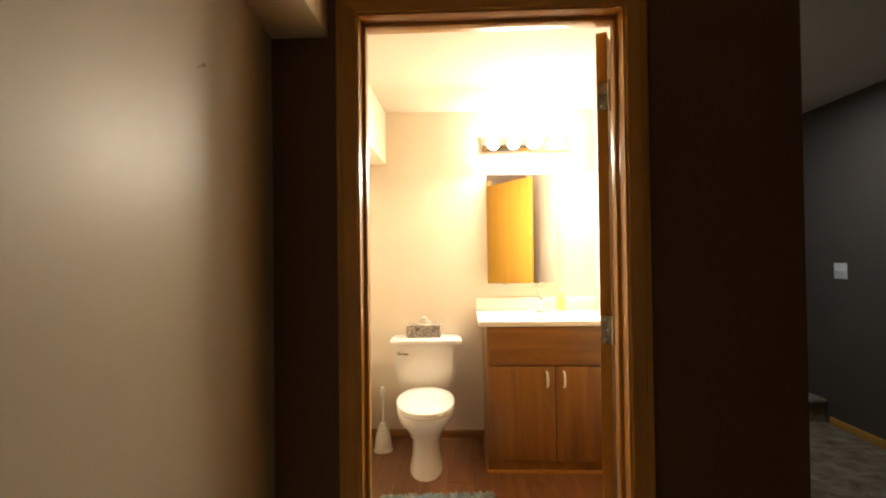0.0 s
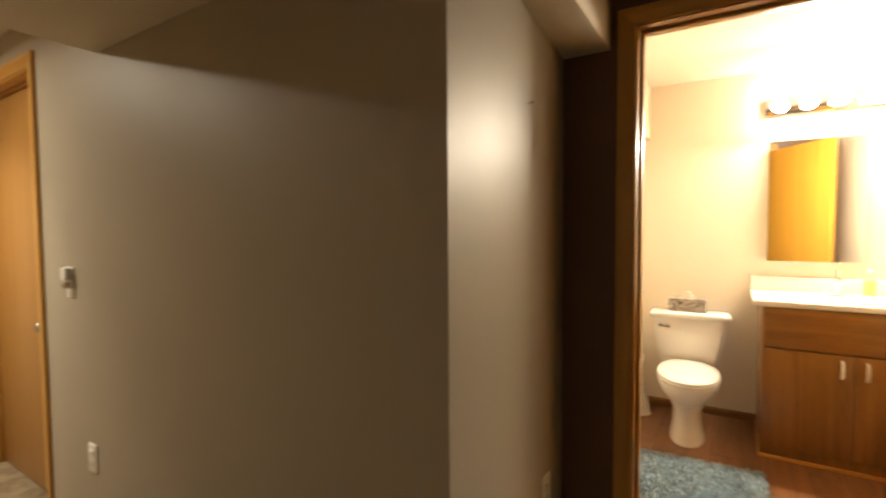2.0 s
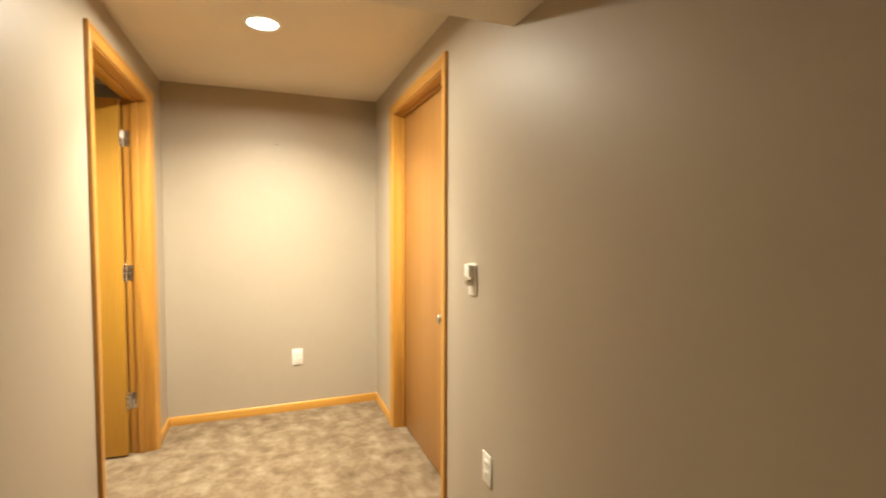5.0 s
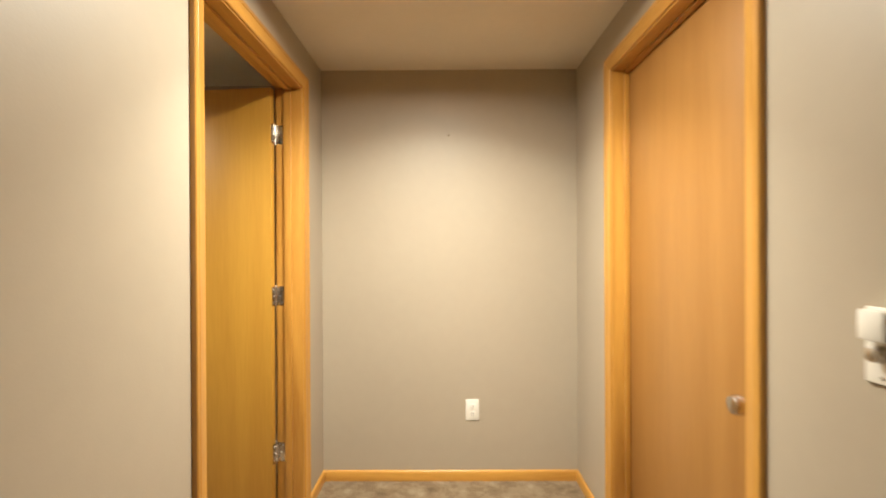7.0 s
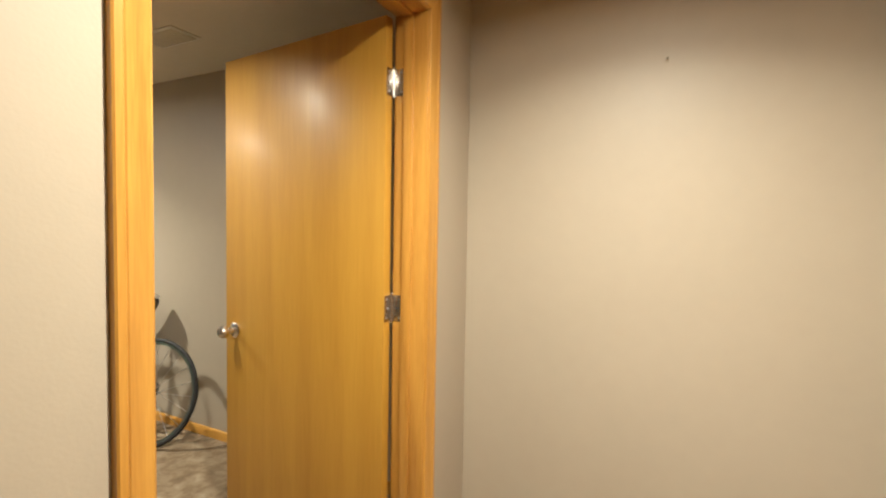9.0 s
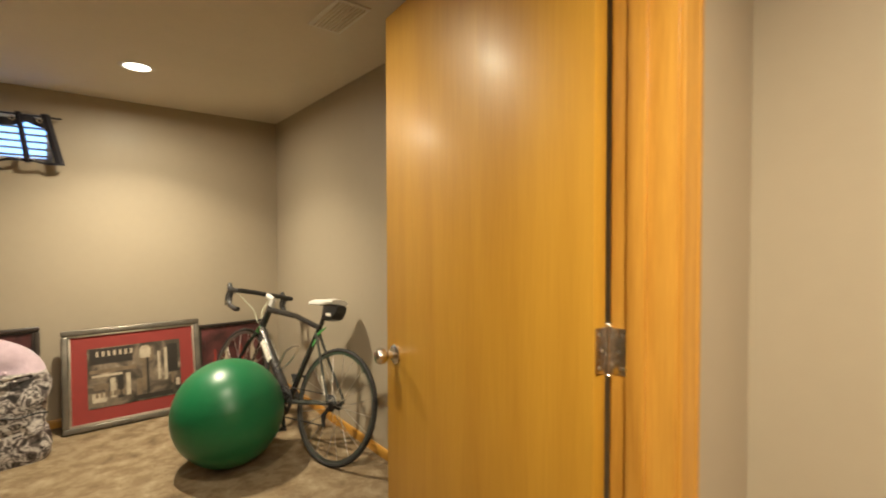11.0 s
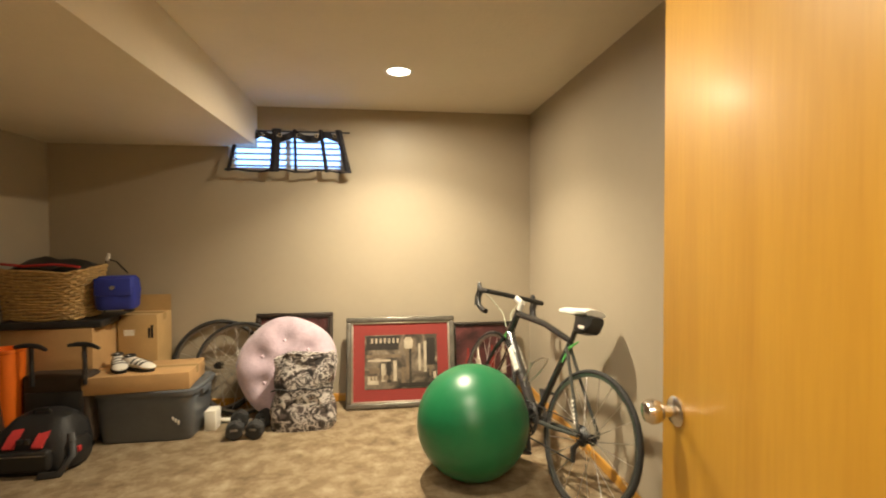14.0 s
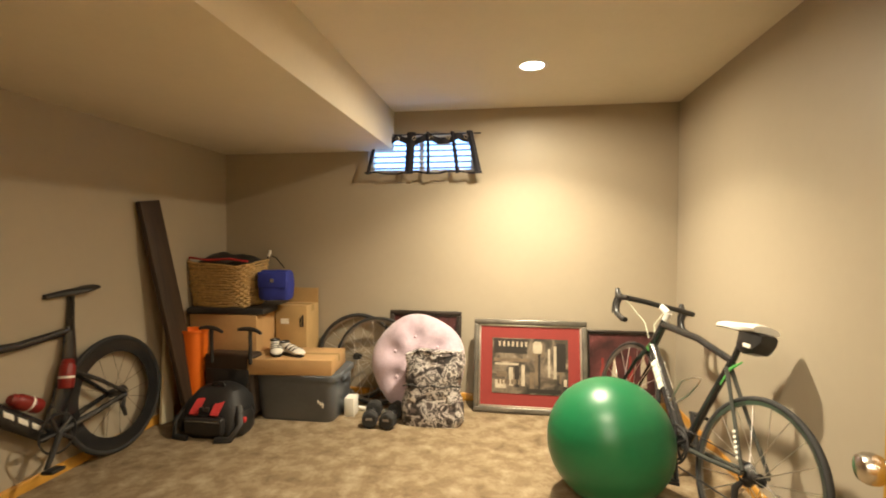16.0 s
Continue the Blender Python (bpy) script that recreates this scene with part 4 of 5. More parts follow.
    for s in (-1, 1):
        tube(bm, [(s * 0.205, 0.862, 0.897), (s * 0.212, 0.90, 0.896), (s * 0.213, 0.945, 0.885), (s * 0.214, 0.955, 0.84), (s * 0.216, 0.93, 0.795), (s * 0.218, 0.86, 0.775), (s * 0.218, 0.82, 0.775)], 0.0155, 10)
    bar = part("handlebar", bm, BLACK, t, "black taped drop handlebar")
    for s in (-1, 1):
        bm = B()
        tube(bm, [(s * 0.213, 0.93, 0.893), (s * 0.213, 0.975, 0.905), (s * 0.213, 0.995, 0.935)], [0.017, 0.018, 0.014], 10)
        tube(bm, [(s * 0.213, 0.985, 0.90), (s * 0.216, 0.995, 0.85), (s * 0.218, 0.975, 0.79)], [0.008, 0.007, 0.006], 8)
        part("brake_lever", bm, BLACK, bar)
        bm = B()
        tube(bm, [(s * 0.20, 0.97, 0.90), (s * 0.11, 0.99, 0.86), (s * 0.03, 0.93, 0.78), (s * 0.02, 0.87, 0.70)], 0.003, 6)
        part("cable", bm, material("pale_cable", (0.55, 0.58, 0.45), 0.5), bar)
    bm = B()
    ring(bm, (-0.052, BBk[1], BBk[2]), 0.088, 0.005, "x", 36, 6)
    ring(bm, (-0.046, BBk[1], BBk[2]), 0.066, 0.005, "x", 36, 6)
    for k in range(5):
        a = 2 * math.pi * k / 5
        rod(bm, (-0.05, BBk[1], BBk[2]), (-0.05, BBk[1] + 0.084 * math.cos(a), BBk[2] + 0.084 * math.sin(a)), 0.007, seg=8)
    part("chainring", bm, BLACK, t)
    for s, dy, dz in ((-1, -0.10, -0.135), (1, 0.10, 0.135)):
        bm = B()
        tube(bm, [(s * 0.065, BBk[1], BBk[2]), (s * 0.075, BBk[1] + dy, BBk[2] + dz)], [0.015, 0.011], 8)
        c = part("crank", bm, BLACK, t)
        bm = B()
        box(bm, *sorted((s * 0.082, s * 0.145)), BBk[1] + dy - 0.035, BBk[1] + dy + 0.035, BBk[2] + dz - 0.008, BBk[2] + dz + 0.008, 0.004)
        part("pedal", bm, BLACK, c)
    bm = B()
    for k in range(7):
        ring(bm, (-0.036 - 0.003 * k, 0, 0.337), 0.045 - 0.0035 * k, 0.0022, "x", 28, 4)
    part("cassette", bm, BLACK, t)
    bm = B()
    tube(bm, [(-0.05, 0, 0.305), (-0.055, 0.02, 0.27), (-0.055, 0.005, 0.21)], [0.010, 0.014, 0.010], 8)
    part("derailleur", bm, BLACK, t)
    bm = B()
    tube(bm, [(-0.048, 0.0, 0.382), (-0.049, BBk[1], BBk[2] + 0.088)], 0.0035, 6)
    tube(bm, [(-0.055, 0.01, 0.215), (-0.049, BBk[1], BBk[2] - 0.088)], 0.0035, 6)
    part("chain", bm, BLACK, t)
    bm = B()
    tube(bm, [(-0.035, 0.52, 0.49), (-0.045, 0.48, 0.56), (-0.02, 0.44, 0.60), (0.02, 0.44, 0.60), (0.045, 0.48, 0.56), (0.035, 0.52, 0.49), (0.02, 0.56, 0.44), (-0.02, 0.56, 0.44)], 0.004, 6, True)
    part("bottle_cage", bm, STEEL, t)
    # maker's word drawn as plain pale bars on the down tube
    for s in (-1, 1):
        for k in range(5):
            u = k / 4
            y, z = 0.755 - 0.10 * u, 0.577 - 0.09 * u
            bm = B()
            box(bm, -0.003, 0.003, -0.015, 0.015, -0.020, 0.020, 0.001)
            part("marking", bm, WHITE, fr, "pale marking", pose(s * 0.0275, y, z, 42, 0, 0))
    return t


road_bike()


def aero_bike():
    lean = -4.0
    m = pose(-0.045, -3.88, 0.0, 0, 0, 0) @ pose(0, 0, 0, 0, 5.0, 0)
    t = thing("time_trial_bicycle", "matt black aero bicycle leaning on the wall", "bicycle", m)
    wheel(t, "rear_wheel", (0, 0, 0.338), 0.338, 0.055, 16, 0.0145)
    wheel(t, "front_wheel", (0, 0.985, 0.338), 0.338, 0.055, 16, 0.0145)
    bm = B()
    tube(bm, [(0, 0.255, 0.76), (0, 0.52, 0.735), (0, 0.80, 0.745)], [0.020, 0.020, 0.026], 10, False, 0.8)
    tube(bm, [(0, 0.83, 0.62), (0, 0.62, 0.44), (0, 0.41, 0.27)], [0.040, 0.046, 0.046], 12, False, 0.6)
    tube(bm, [(0, 0.41, 0.27), (0, 0.33, 0.42), (0, 0.27, 0.58), (0, 0.25, 0.78)], [0.042, 0.048, 0.042, 0.03], 12, False, 0.5)
    tube(bm, [(0, 0.79, 0.79), (0, 0.845, 0.60)], [0.032, 0.032], 12, False, 0.7)
    fr = part("frame", bm, CARBON, t)
    bm = B()
    for s in (-1, 1):
        bm = B()
        tube(bm, [(s * 0.012, 0.27, 0.55), (s * 0.04, 0.14, 0.46), (s * 0.062, 0, 0.345)], [0.015, 0.012, 0.010], 8)
        part("seat_stay", bm, CARBON, t)
        bm = B()
        tube(bm, [(s * 0.03, 0.38, 0.265), (s * 0.05, 0.2, 0.295), (s * 0.062, 0, 0.335)], [0.020, 0.017, 0.012], 8)
        part("chain_stay", bm, CARBON, t)
        bm = B()
        tube(bm, [(s * 0.03, 0.86, 0.60), (s * 0.05, 0.92, 0.48), (s * 0.052, 0.985, 0.338)], [0.018, 0.014, 0.009], 8)
        part("fork_blade", bm, CARBON, t)
    bm = B()
    tube(bm, [(0, 0.25, 0.76), (0, 0.228, 0.94)], [0.028, 0.024], 10, False, 0.5)
    part("seatpost", bm, CARBON, t)
    bm = B()
    secs = []
    for y, w, z, h in ((0.10, 0.062, 0.985, 0.018), (0.14, 0.066, 0.98, 0.024), (0.20, 0.045, 0.97, 0.024), (0.27, 0.026, 0.967, 0.022), (0.37, 0.020, 0.962, 0.015)):
        secs.append([(math.cos(a) * w, y, z - 0.012 + max(-0.6, math.sin(a)) * h) for a in [2 * math.pi * k / 14 for k in range(14)]])
    loft(bm, secs)
    part("saddle", bm, BLACK, t)
    for y, z in ((0.44, 0.455), (0.30, 0.50)):
        bm = B()
        lathe(bm, [(0.034, 0), (0.036, 0.01), (0.036, 0.11), (0.028, 0.125), (0.030, 0.135), (0.020, 0.15)], seg=18)
        b = part("water_bottle", bm, material("red_bottle", (0.20, 0.012, 0.010), 0.35), t, "red water bottle", pose(-0.02, y + 0.02, z - 0.03, -58 if y > 0.4 else 12, 0, 0))
        bm = B()
        lathe(bm, [(0.0365, 0.05), (0.0365, 0.062)], seg=18)
        part("band", bm, WHITE, b)
    bm = B()
    tube(bm, [(-0.20, 0.86, 0.80), (0, 0.85, 0.80), (0.13, 0.86, 0.80)], 0.016, 8)
    for s in (-0.06, 0.06):
        tube(bm, [(s, 0.80, 0.84), (s, 0.98, 0.86), (s, 1.08, 0.92)], 0.012, 8)
    tube(bm, [(0, 0.80, 0.77), (0, 0.85, 0.80)], 0.022, 8)
    part("handlebar", bm, BLACK, t)
    bm = B()
    ring(bm, (-0.055, 0.41, 0.27), 0.095, 0.006, "x", 36, 6)
    for k in range(5):
        a = 2 * math.pi * k / 5
        rod(bm, (-0.055, 0.41, 0.27), (-0.055, 0.41 + 0.09 * math.cos(a), 0.27 + 0.09 * math.sin(a)), 0.010, seg=8)
    part("chainring", bm, BLACK, t)
    bm = B()
    tube(bm, [(-0.068, 0.41, 0.27), (-0.078, 0.50, 0.13)], [0.016, 0.012], 8)
    c = part("crank", bm, BLACK, t)
    bm = B()
    box(bm, -0.15, -0.085, 0.465, 0.535, 0.12, 0.136, 0.004)
    part("pedal", bm, BLACK, c)
    bm = B()
    for k in range(7):
        ring(bm, (-0.036 - 0.003 * k, 0, 0.338), 0.045 - 0.0035 * k, 0.0022, "x", 28, 4)
    part("cassette", bm, BLACK, t)
    bm = B()
    tube(bm, [(-0.05, 0, 0.305), (-0.055, 0.02, 0.27), (-0.055, 0.005, 0.21)], [0.010, 0.014, 0.010], 8)
    part("derailleur", bm, BLACK, t)
    bm = B()
    for k, w in enumerate((0.05, 0.05, 0.05)):
        box(bm, -0.0325, -0.0295, 0.585 - k * 0.06, 0.585 - k * 0.06 + 0.042, -0.014, 0.014, 0.001)
    for v in bm.verts:
        y = v.co.y
        v.co.z += 0.27 + (y - 0.41) * 0.83
    part("marking", bm, WHITE, fr, "pale blocks for the maker's word")
    return t


aero_bike()


def picture(name, x, w, h, y0, y1, fw, label, outer, inner, matcol, artmat, border):
    """A framed picture that leans on the back wall: bottom at y0, top at y1."""
    ang = math.degrees(math.atan2(y1 - y0, h))
    t = thing(name, label, "picture", pose(x, y0, 0.002, ang, 0, 180))
    for a in ((-w / 2, w / 2, 0, fw), (-w / 2, w / 2, h - fw, h), (-w / 2, -w / 2 + fw, fw, h - fw), (w / 2 - fw, w / 2, fw, h - fw)):
        bm = B()
        box(bm, a[0], a[1], -0.028, 0.0, a[2], a[3], 0.008, 3)
        part("frame_rail", bm, outer, t)
    g = fw * 0.32
    for a in ((-w / 2 + fw, w / 2 - fw, fw, fw + g), (-w / 2 + fw, w / 2 - fw, h - fw - g, h - fw), (-w / 2 + fw, -w / 2 + fw + g, fw + g, h - fw - g), (w / 2 - fw - g, w / 2 - fw, fw + g, h - fw - g)):
        bm = B()
        box(bm, a[0], a[1], -0.020, -0.004, a[2], a[3], 0.003)
        part("fillet", bm, inner, t)
    bm = B()
    box(bm, -w / 2 + fw, w / 2 - fw, -0.010, -0.003, fw, h - fw)
    part("mat_board", bm, matcol, t)
    bm = B()
    box(bm, -w / 2 + border, w / 2 - border, -0.0135, -0.0105, border, h - border)
    art = part("print", bm, artmat, t)
    return t, art, w, h, border


STREET = patches("street_print", [(0.30, (0.012, 0.010, 0.008)), (0.45, (0.06, 0.048, 0.035)), (0.58, (0.16, 0.125, 0.09)), (0.72, (0.34, 0.28, 0.21))], 14, 0.45, "noise")
WINE = patches("dark_red_print", [(0.35, (0.03, 0.012, 0.012)), (0.55, (0.08, 0.025, 0.025)), (0.7, (0.16, 0.05, 0.05))], 10, 0.4, "noise")
t, art, w, h, bd = picture("framed_picture", -2.45, 0.815, 0.665, -4.835, -4.97, 0.038, "street scene print with red mat in pewter frame", FRAME, FRAME_L, RED, STREET, 0.135)
PALEINK = material("pale_print_ink", (0.42, 0.36, 0.27), 0.5, scale=20, vary=0.3)
MIDINK = material("brown_print_ink", (0.15, 0.11, 0.07), 0.5, scale=20, vary=0.3)
DARKINK = material("dark_print_ink", (0.02, 0.016, 0.012), 0.5, scale=20, vary=0.3)
SHAPES = [(0.02, 0.10, 0.40, 0.50, 1), (-0.26, -0.02, 0.42, 0.525, 2), (-0.26, 0.0, 0.36, 0.385, 1), (-0.25, -0.08, 0.335, 0.35, 0),
          (0.06, 0.075, 0.16, 0.50, 2), (0.035, 0.06, 0.20, 0.40, 1), (0.13, 0.145, 0.26, 0.46, 0), (0.17, 0.19, 0.25, 0.48, 0), (0.21, 0.225, 0.22, 0.44, 1),
          (-0.06, -0.035, 0.19, 0.34, 0), (-0.11, -0.075, 0.18, 0.33, 2), (-0.15, -0.12, 0.19, 0.32, 0), (-0.25, -0.17, 0.17, 0.23, 0), (-0.24, -0.16, 0.25, 0.29, 1),
          (0.24, 0.262, 0.20, 0.25, 0), (0.0, 0.03, 0.17, 0.29, 1), (-0.02, 0.22, 0.145, 0.175, 2), (0.19, 0.255, 0.30, 0.50, 2)]
for k, (u0, u1, v0, v1, c) in enumerate(SHAPES):
    bm = B()
    box(bm, u0, u1, -0.0142 - 0.00004 * k, -0.0134, v0, v1)
    part("printed_shape", bm, (PALEINK, MIDINK, DARKINK)[c], art)
for k in range(7):
    for u, v, c in ((-0.225 + 0.032 * k, 0.47, 0), (-0.23 + 0.024 * k, 0.20, 1)):
        bm = B()
        box(bm, u, u + 0.014, -0.0152, -0.0134, v, v + 0.035)
        part("printed_window", bm, (PALEINK, MIDINK)[c], art)
bm = B()
lathe(bm, [(0.026, 0), (0.034, 0.02), (0.034, 0.06), (0.020, 0.085)], seg=16, sy=0.02)
part("printed_shape", bm, PALEINK, art, "", pose(0.055, -0.0150, 0.425))
t, art, w, h, bd = picture("framed_picture", -3.10, 0.50, 0.60, -4.90, -4.99, 0.022, "dark wine coloured print in a thin black frame", DARKFRAME, DARKFRAME, WINE, WINE, 0.05)
for k, (u, v, hh) in enumerate(((-0.15, 0.20, 0.28), (-0.06, 0.22, 0.20), (0.05, 0.16, 0.26), (0.13, 0.20, 0.20))):
    bm = B()
    lathe(bm, [(0.020, 0), (0.020, hh * 0.55), (0.008, hh * 0.7), (0.008, hh)], seg=12, sy=0.02)
    part("printed_bottle", bm, (PALEINK, RED)[k % 2], art, "", pose(-u, -0.0138, v))
picture("framed_picture", -1.66, 0.56, 0.70, -4.93, -5.0, 0.03, "dark framed picture standing behind the pink cushion", DARKFRAME, DARKFRAME, WINE, WINE, 0.06)

# round pink cushion
t = thing("floor_cushion", "round tufted pink plush cushion leaning on the wall", "cushion", pose(-1.645, -4.70, 0.02, 14, 0, 0))
bm = B()
R, TH = 0.345, 0.085
seg, rings = 72, 22
rows = []
for side in (1, -1):
    for j in range(rings):
        f = j / (rings - 1)
        rad = R * (math.sin(f * math.pi / 2) if side > 0 else math.cos(f * math.pi / 2))
        if side < 0 and j == 0:
            continue
        row = []
        for i in range(seg):
            a = 2 * math.pi * i / seg
            q = rad / R
            base = TH * (1 - q ** 3.2) ** 0.55 if q < 1 else 0
            dip = 0.060 * math.exp(-(q / 0.16) ** 2)
            for k in range(6):
                ka = 2 * math.pi * k / 6 + 0.4
                dx, dy = q * math.cos(a) - 0.52 * math.cos(ka), q * math.sin(a) - 0.52 * math.sin(ka)
                dip += 0.030 * math.exp(-(dx * dx + dy * dy) / 0.026)
            crease = 0.010 * math.cos(6 * (a - 0.4)) * math.exp(-((q - 0.75) / 0.22) ** 2)
            wob = 1 + 0.018 * math.sin(5 * a + 1) * q
            row.append(((R if False else rad) * wob * math.cos(a), side * (base - (dip if side > 0 else dip * 0.5) - crease), R + rad * wob * math.sin(a)))
        rows.append(row)
rows[0] = [(0.002 * math.cos(2 * math.pi * i / seg), rows[0][i][1], R + 0.002 * math.sin(2 * math.pi * i / seg)) for i in range(seg)]
rows[-1] = [(0.002 * math.cos(2 * math.pi * i / seg), rows[-1][i][1], R + 0.002 * math.sin(2 * math.pi * i / seg)) for i in range(seg)]
loft(bm, rows)
part("cover", bm, PINK, t)
for k in range(7):
    ka = 2 * math.pi * k / 6 + 0.4
    q = 0.52 if k < 6 else 0
    bm = B()
    bmesh.ops.create_uvsphere(bm, u_segments=12, v_segments=8, radius=0.012, matrix=Matrix.Translation((R * q * math.cos(ka), TH * 0.93 - 0.030 if k < 6 else TH - 0.058, R + R * q * math.sin(ka))))
    part("button", bm, PINK, t)

# floral bag
t = thing("fabric_bag", "soft black and white floral fabric bag", "bag", pose(-1.79, -4.60, 0.001, 0, 0, 2))
bm = B()
secs = []
for j in range(13):
    v = j / 12
    rx = 0.200 + 0.012 * math.sin(v * 9) - 0.012 * v
    ry = 0.115 * (1 - 0.45 * v ** 2) + 0.006 * math.sin(v * 11)
    s = oval(0.008 * math.sin(v * 5), 0, v * 0.475, rx, ry, 44, 3.6)
    secs.append([(x + 0.010 * math.sin(7 * z * 6 + y * 30), y + 0.010 * math.sin(x * 34 + v * 6) * (0.3 + v), z + (0.018 * math.sin(x * 22) if j == 12 else 0)) for x, y, z in s])
loft(bm, secs)
part("body", bm, FLORAL, t)
bm = B()
tube(bm, [(-0.195 + 0.39 * k / 20, 0.113 + 0.006 * math.sin(k), 0.275 + 0.006 * math.sin(k * 0.8)) for k in range(21)], 0.005, 6)
part("zip", bm, BLACK, t)
bm = B()
tube(bm, [(-0.13, 0.03, 0.46), (-0.12, 0.06, 0.495), (-0.02, 0.075, 0.485), (0.09, 0.06, 0.498), (0.13, 0.03, 0.465)], 0.009, 8, False, 1.6)
part("strap", bm, FLORAL, t)

# dumbbells
def dumbbell(m, label):
    t = thing("dumbbell", label, "dumbbell", m, group="pair of dumbbells")
    for s in (-1, 1):
        bm = B()
        rod(bm, (0, s * 0.055, 0.052), (0, s * 0.135, 0.052), 0.060, 0.054 if s > 0 else 0.060, 6)
        bmesh.ops.bevel(bm, geom=bm.edges[:], offset=0.006, segments=2, affect="EDGES")
        hd = part("head", bm, RUBBER, t)
    bm = B()
    rod(bm, (0, -0.06, 0.052), (0, 0.06, 0.052), 0.016)
    part("grip", bm, STEEL, t)
    bm = B()
    box(bm, -0.022, 0.022, 0.135, 0.1375, 0.058, 0.074, 0.001)
    part("label_plate", bm, RIM, t)
    return t


dumbbell(pose(-1.375, -4.53, 0, 0, 0, 8), "dark grey hexagonal dumbbell on the carpet")
dumbbell(pose(-1.515, -4.53, 0, 0, 0, -4), "dark grey hexagonal dumbbell on the carpet")
t = thing("pipe", "short white plastic pipe on the carpet", "pipe", pose(-1.26, -4.72, 0.018))
bm = B()
rod(bm, (-0.17, 0.05, 0), (0.14, -0.02, 0), 0.016)
part("tube", bm, WHITE, t)

# spare wheels
t = thing("bicycle_wheel", "spare bicycle wheel leaning on the wall", "bicycle wheel", pose(-1.12, -4.90, 0, 0, 0, 90) @ pose(0, 0, 0, 0, -11, 0), group="spare wheels")
wheel(t, "tyre", (0, 0, 0.335), 0.335, 0.0, 18, 0.016)
t = thing("bicycle_wheel", "spare bicycle wheel with a silver rim leaning", "bicycle wheel", pose(-1.30, -4.83, 0, 0, 0, 90) @ pose(0, 0, 0, 0, -11, 0), group="spare wheels")
wheel(t, "tyre", (0, 0, 0.33), 0.33, 0.0, 18, 0.013)

# storage tub with a lid
t = thing("storage_tub", "grey plastic storage tub with lid", "storage box", pose(-0.85, -4.63, 0))
bm = B()
loft(bm, [oval(0, 0, z, rx, ry, 40, 8) for z, rx, ry in ((0.0, 0.262, 0.170), (0.012, 0.270, 0.178), (0.30, 0.292, 0.198))])
tb = part("body", bm, TUBGREY, t)
bm = B()
loft(bm, [oval(0, 0, z, rx, ry, 40, 8) for z, rx, ry in ((0.290, 0.305, 0.212), (0.318, 0.308, 0.215), (0.326, 0.300, 0.207), (0.318, 0.285, 0.192))])
part("lid", bm, TUBGREY, t)
for s in (-1, 1):
    bm = B()
    box(bm, s * 0.300 - 0.012, s * 0.300 + 0.012, -0.07, 0.07, 0.255, 0.292, 0.005)
    part("handle", bm, TUBGREY, t)
bm = B()
for k in range(3):
    box(bm, -0.21 + k * 0.016, -0.200 + k * 0.016, 0.1865, 0.1905, 0.105 + 0.014 * k, 0.135 + 0.010 * k, 0.001)
part("marking", bm, WHITE, tb, "pale raised marking")
t = thing("white_carton", "small white carton beside the tub", "box", pose(-1.19, -4.63, 0))
bm = B()
box(bm, -0.035, 0.035, -0.05, 0.05, 0, 0.13, 0.003)
part("carton", bm, WHITE, t)


def carton(name, m, w, d, h, mat, label):
    t = thing(name, label, "box", m)
    bm = B()
    box(bm, -w / 2, w / 2, -d / 2, d / 2, 0, h, 0.003)
    c = part("carton", bm, mat, t)
    bm = B()
    box(bm, -w / 2 - 0.0006, w / 2 + 0.0006, -0.025, 0.025, h - 0.05, h + 0.0006)
    part("tape", bm, material("parcel_tape", (0.42, 0.28, 0.13), 0.25, vary=0.05), t, "strip of parcel tape")
    return t


carton("flat_box", pose(-0.815, -4.585, 0.327, 0, 0, 6), 0.58, 0.36, 0.105, CARD, "flat brown cardboard box on the storage tub")
SHOEW = material("white_shoe", (0.74, 0.71, 0.64), 0.4, vary=0.04)


def shoe(m):
    t = thing("cycling_shoe", "white and black cycling shoe on the box", "shoe", m, group="pair of shoes")
    bm = B()
    secs = []
    for y, w, z0, z1 in ((-0.125, 0.020, 0.016, 0.070), (-0.105, 0.033, 0.010, 0.082), (-0.05, 0.036, 0.010, 0.078), (0.02, 0.041, 0.010, 0.066), (0.08, 0.044, 0.012, 0.050), (0.12, 0.032, 0.016, 0.040), (0.135, 0.014, 0.020, 0.032)):
        secs.append([(math.cos(a) * w, y, (z0 + z1) / 2 + math.sin(a) * (z1 - z0) / 2) for a in [2 * math.pi * k / 16 for k in range(16)]])
    loft(bm, secs)
    part("upper", bm, SHOEW, t)
    bm = B()
    secs = [[(x * 1.02, y, z) for x, y, z in oval(0, 0, zz, 0.040, 0.128, 24, 2.6)] for zz in (0.0, 0.012)]
    loft(bm, secs)
    part("sole", bm, BLACK, t)
    for y in (-0.01, 0.03, 0.065):
        bm = B()
        secs = []
        ztop = 0.080 - (y + 0.05) * 0.2
        for k in range(9):
            a = math.pi * (0.08 + 0.84 * k / 8)
            c = (math.cos(a) * 0.0445, y, 0.036 + math.sin(a) * (ztop - 0.036))
            secs.append([(c[0], y - 0.008, c[2]), (c[0], y + 0.008, c[2]), (c[0] * 0.96, y + 0.008, c[2] - 0.002), (c[0] * 0.96, y - 0.008, c[2] - 0.002)])
        loft(bm, secs)
        part("strap", bm, BLACK, t)
    bm = B()
    ring(bm, (0, -0.075, 0.082), 0.030, 0.006, "z", 24, 8)
    part("collar", bm, BLACK, t)
    return t


shoe(pose(-0.655, -4.56, 0.433, 0, 0, 32))
shoe(pose(-0.780, -4.54, 0.433, 0, 0, 62))

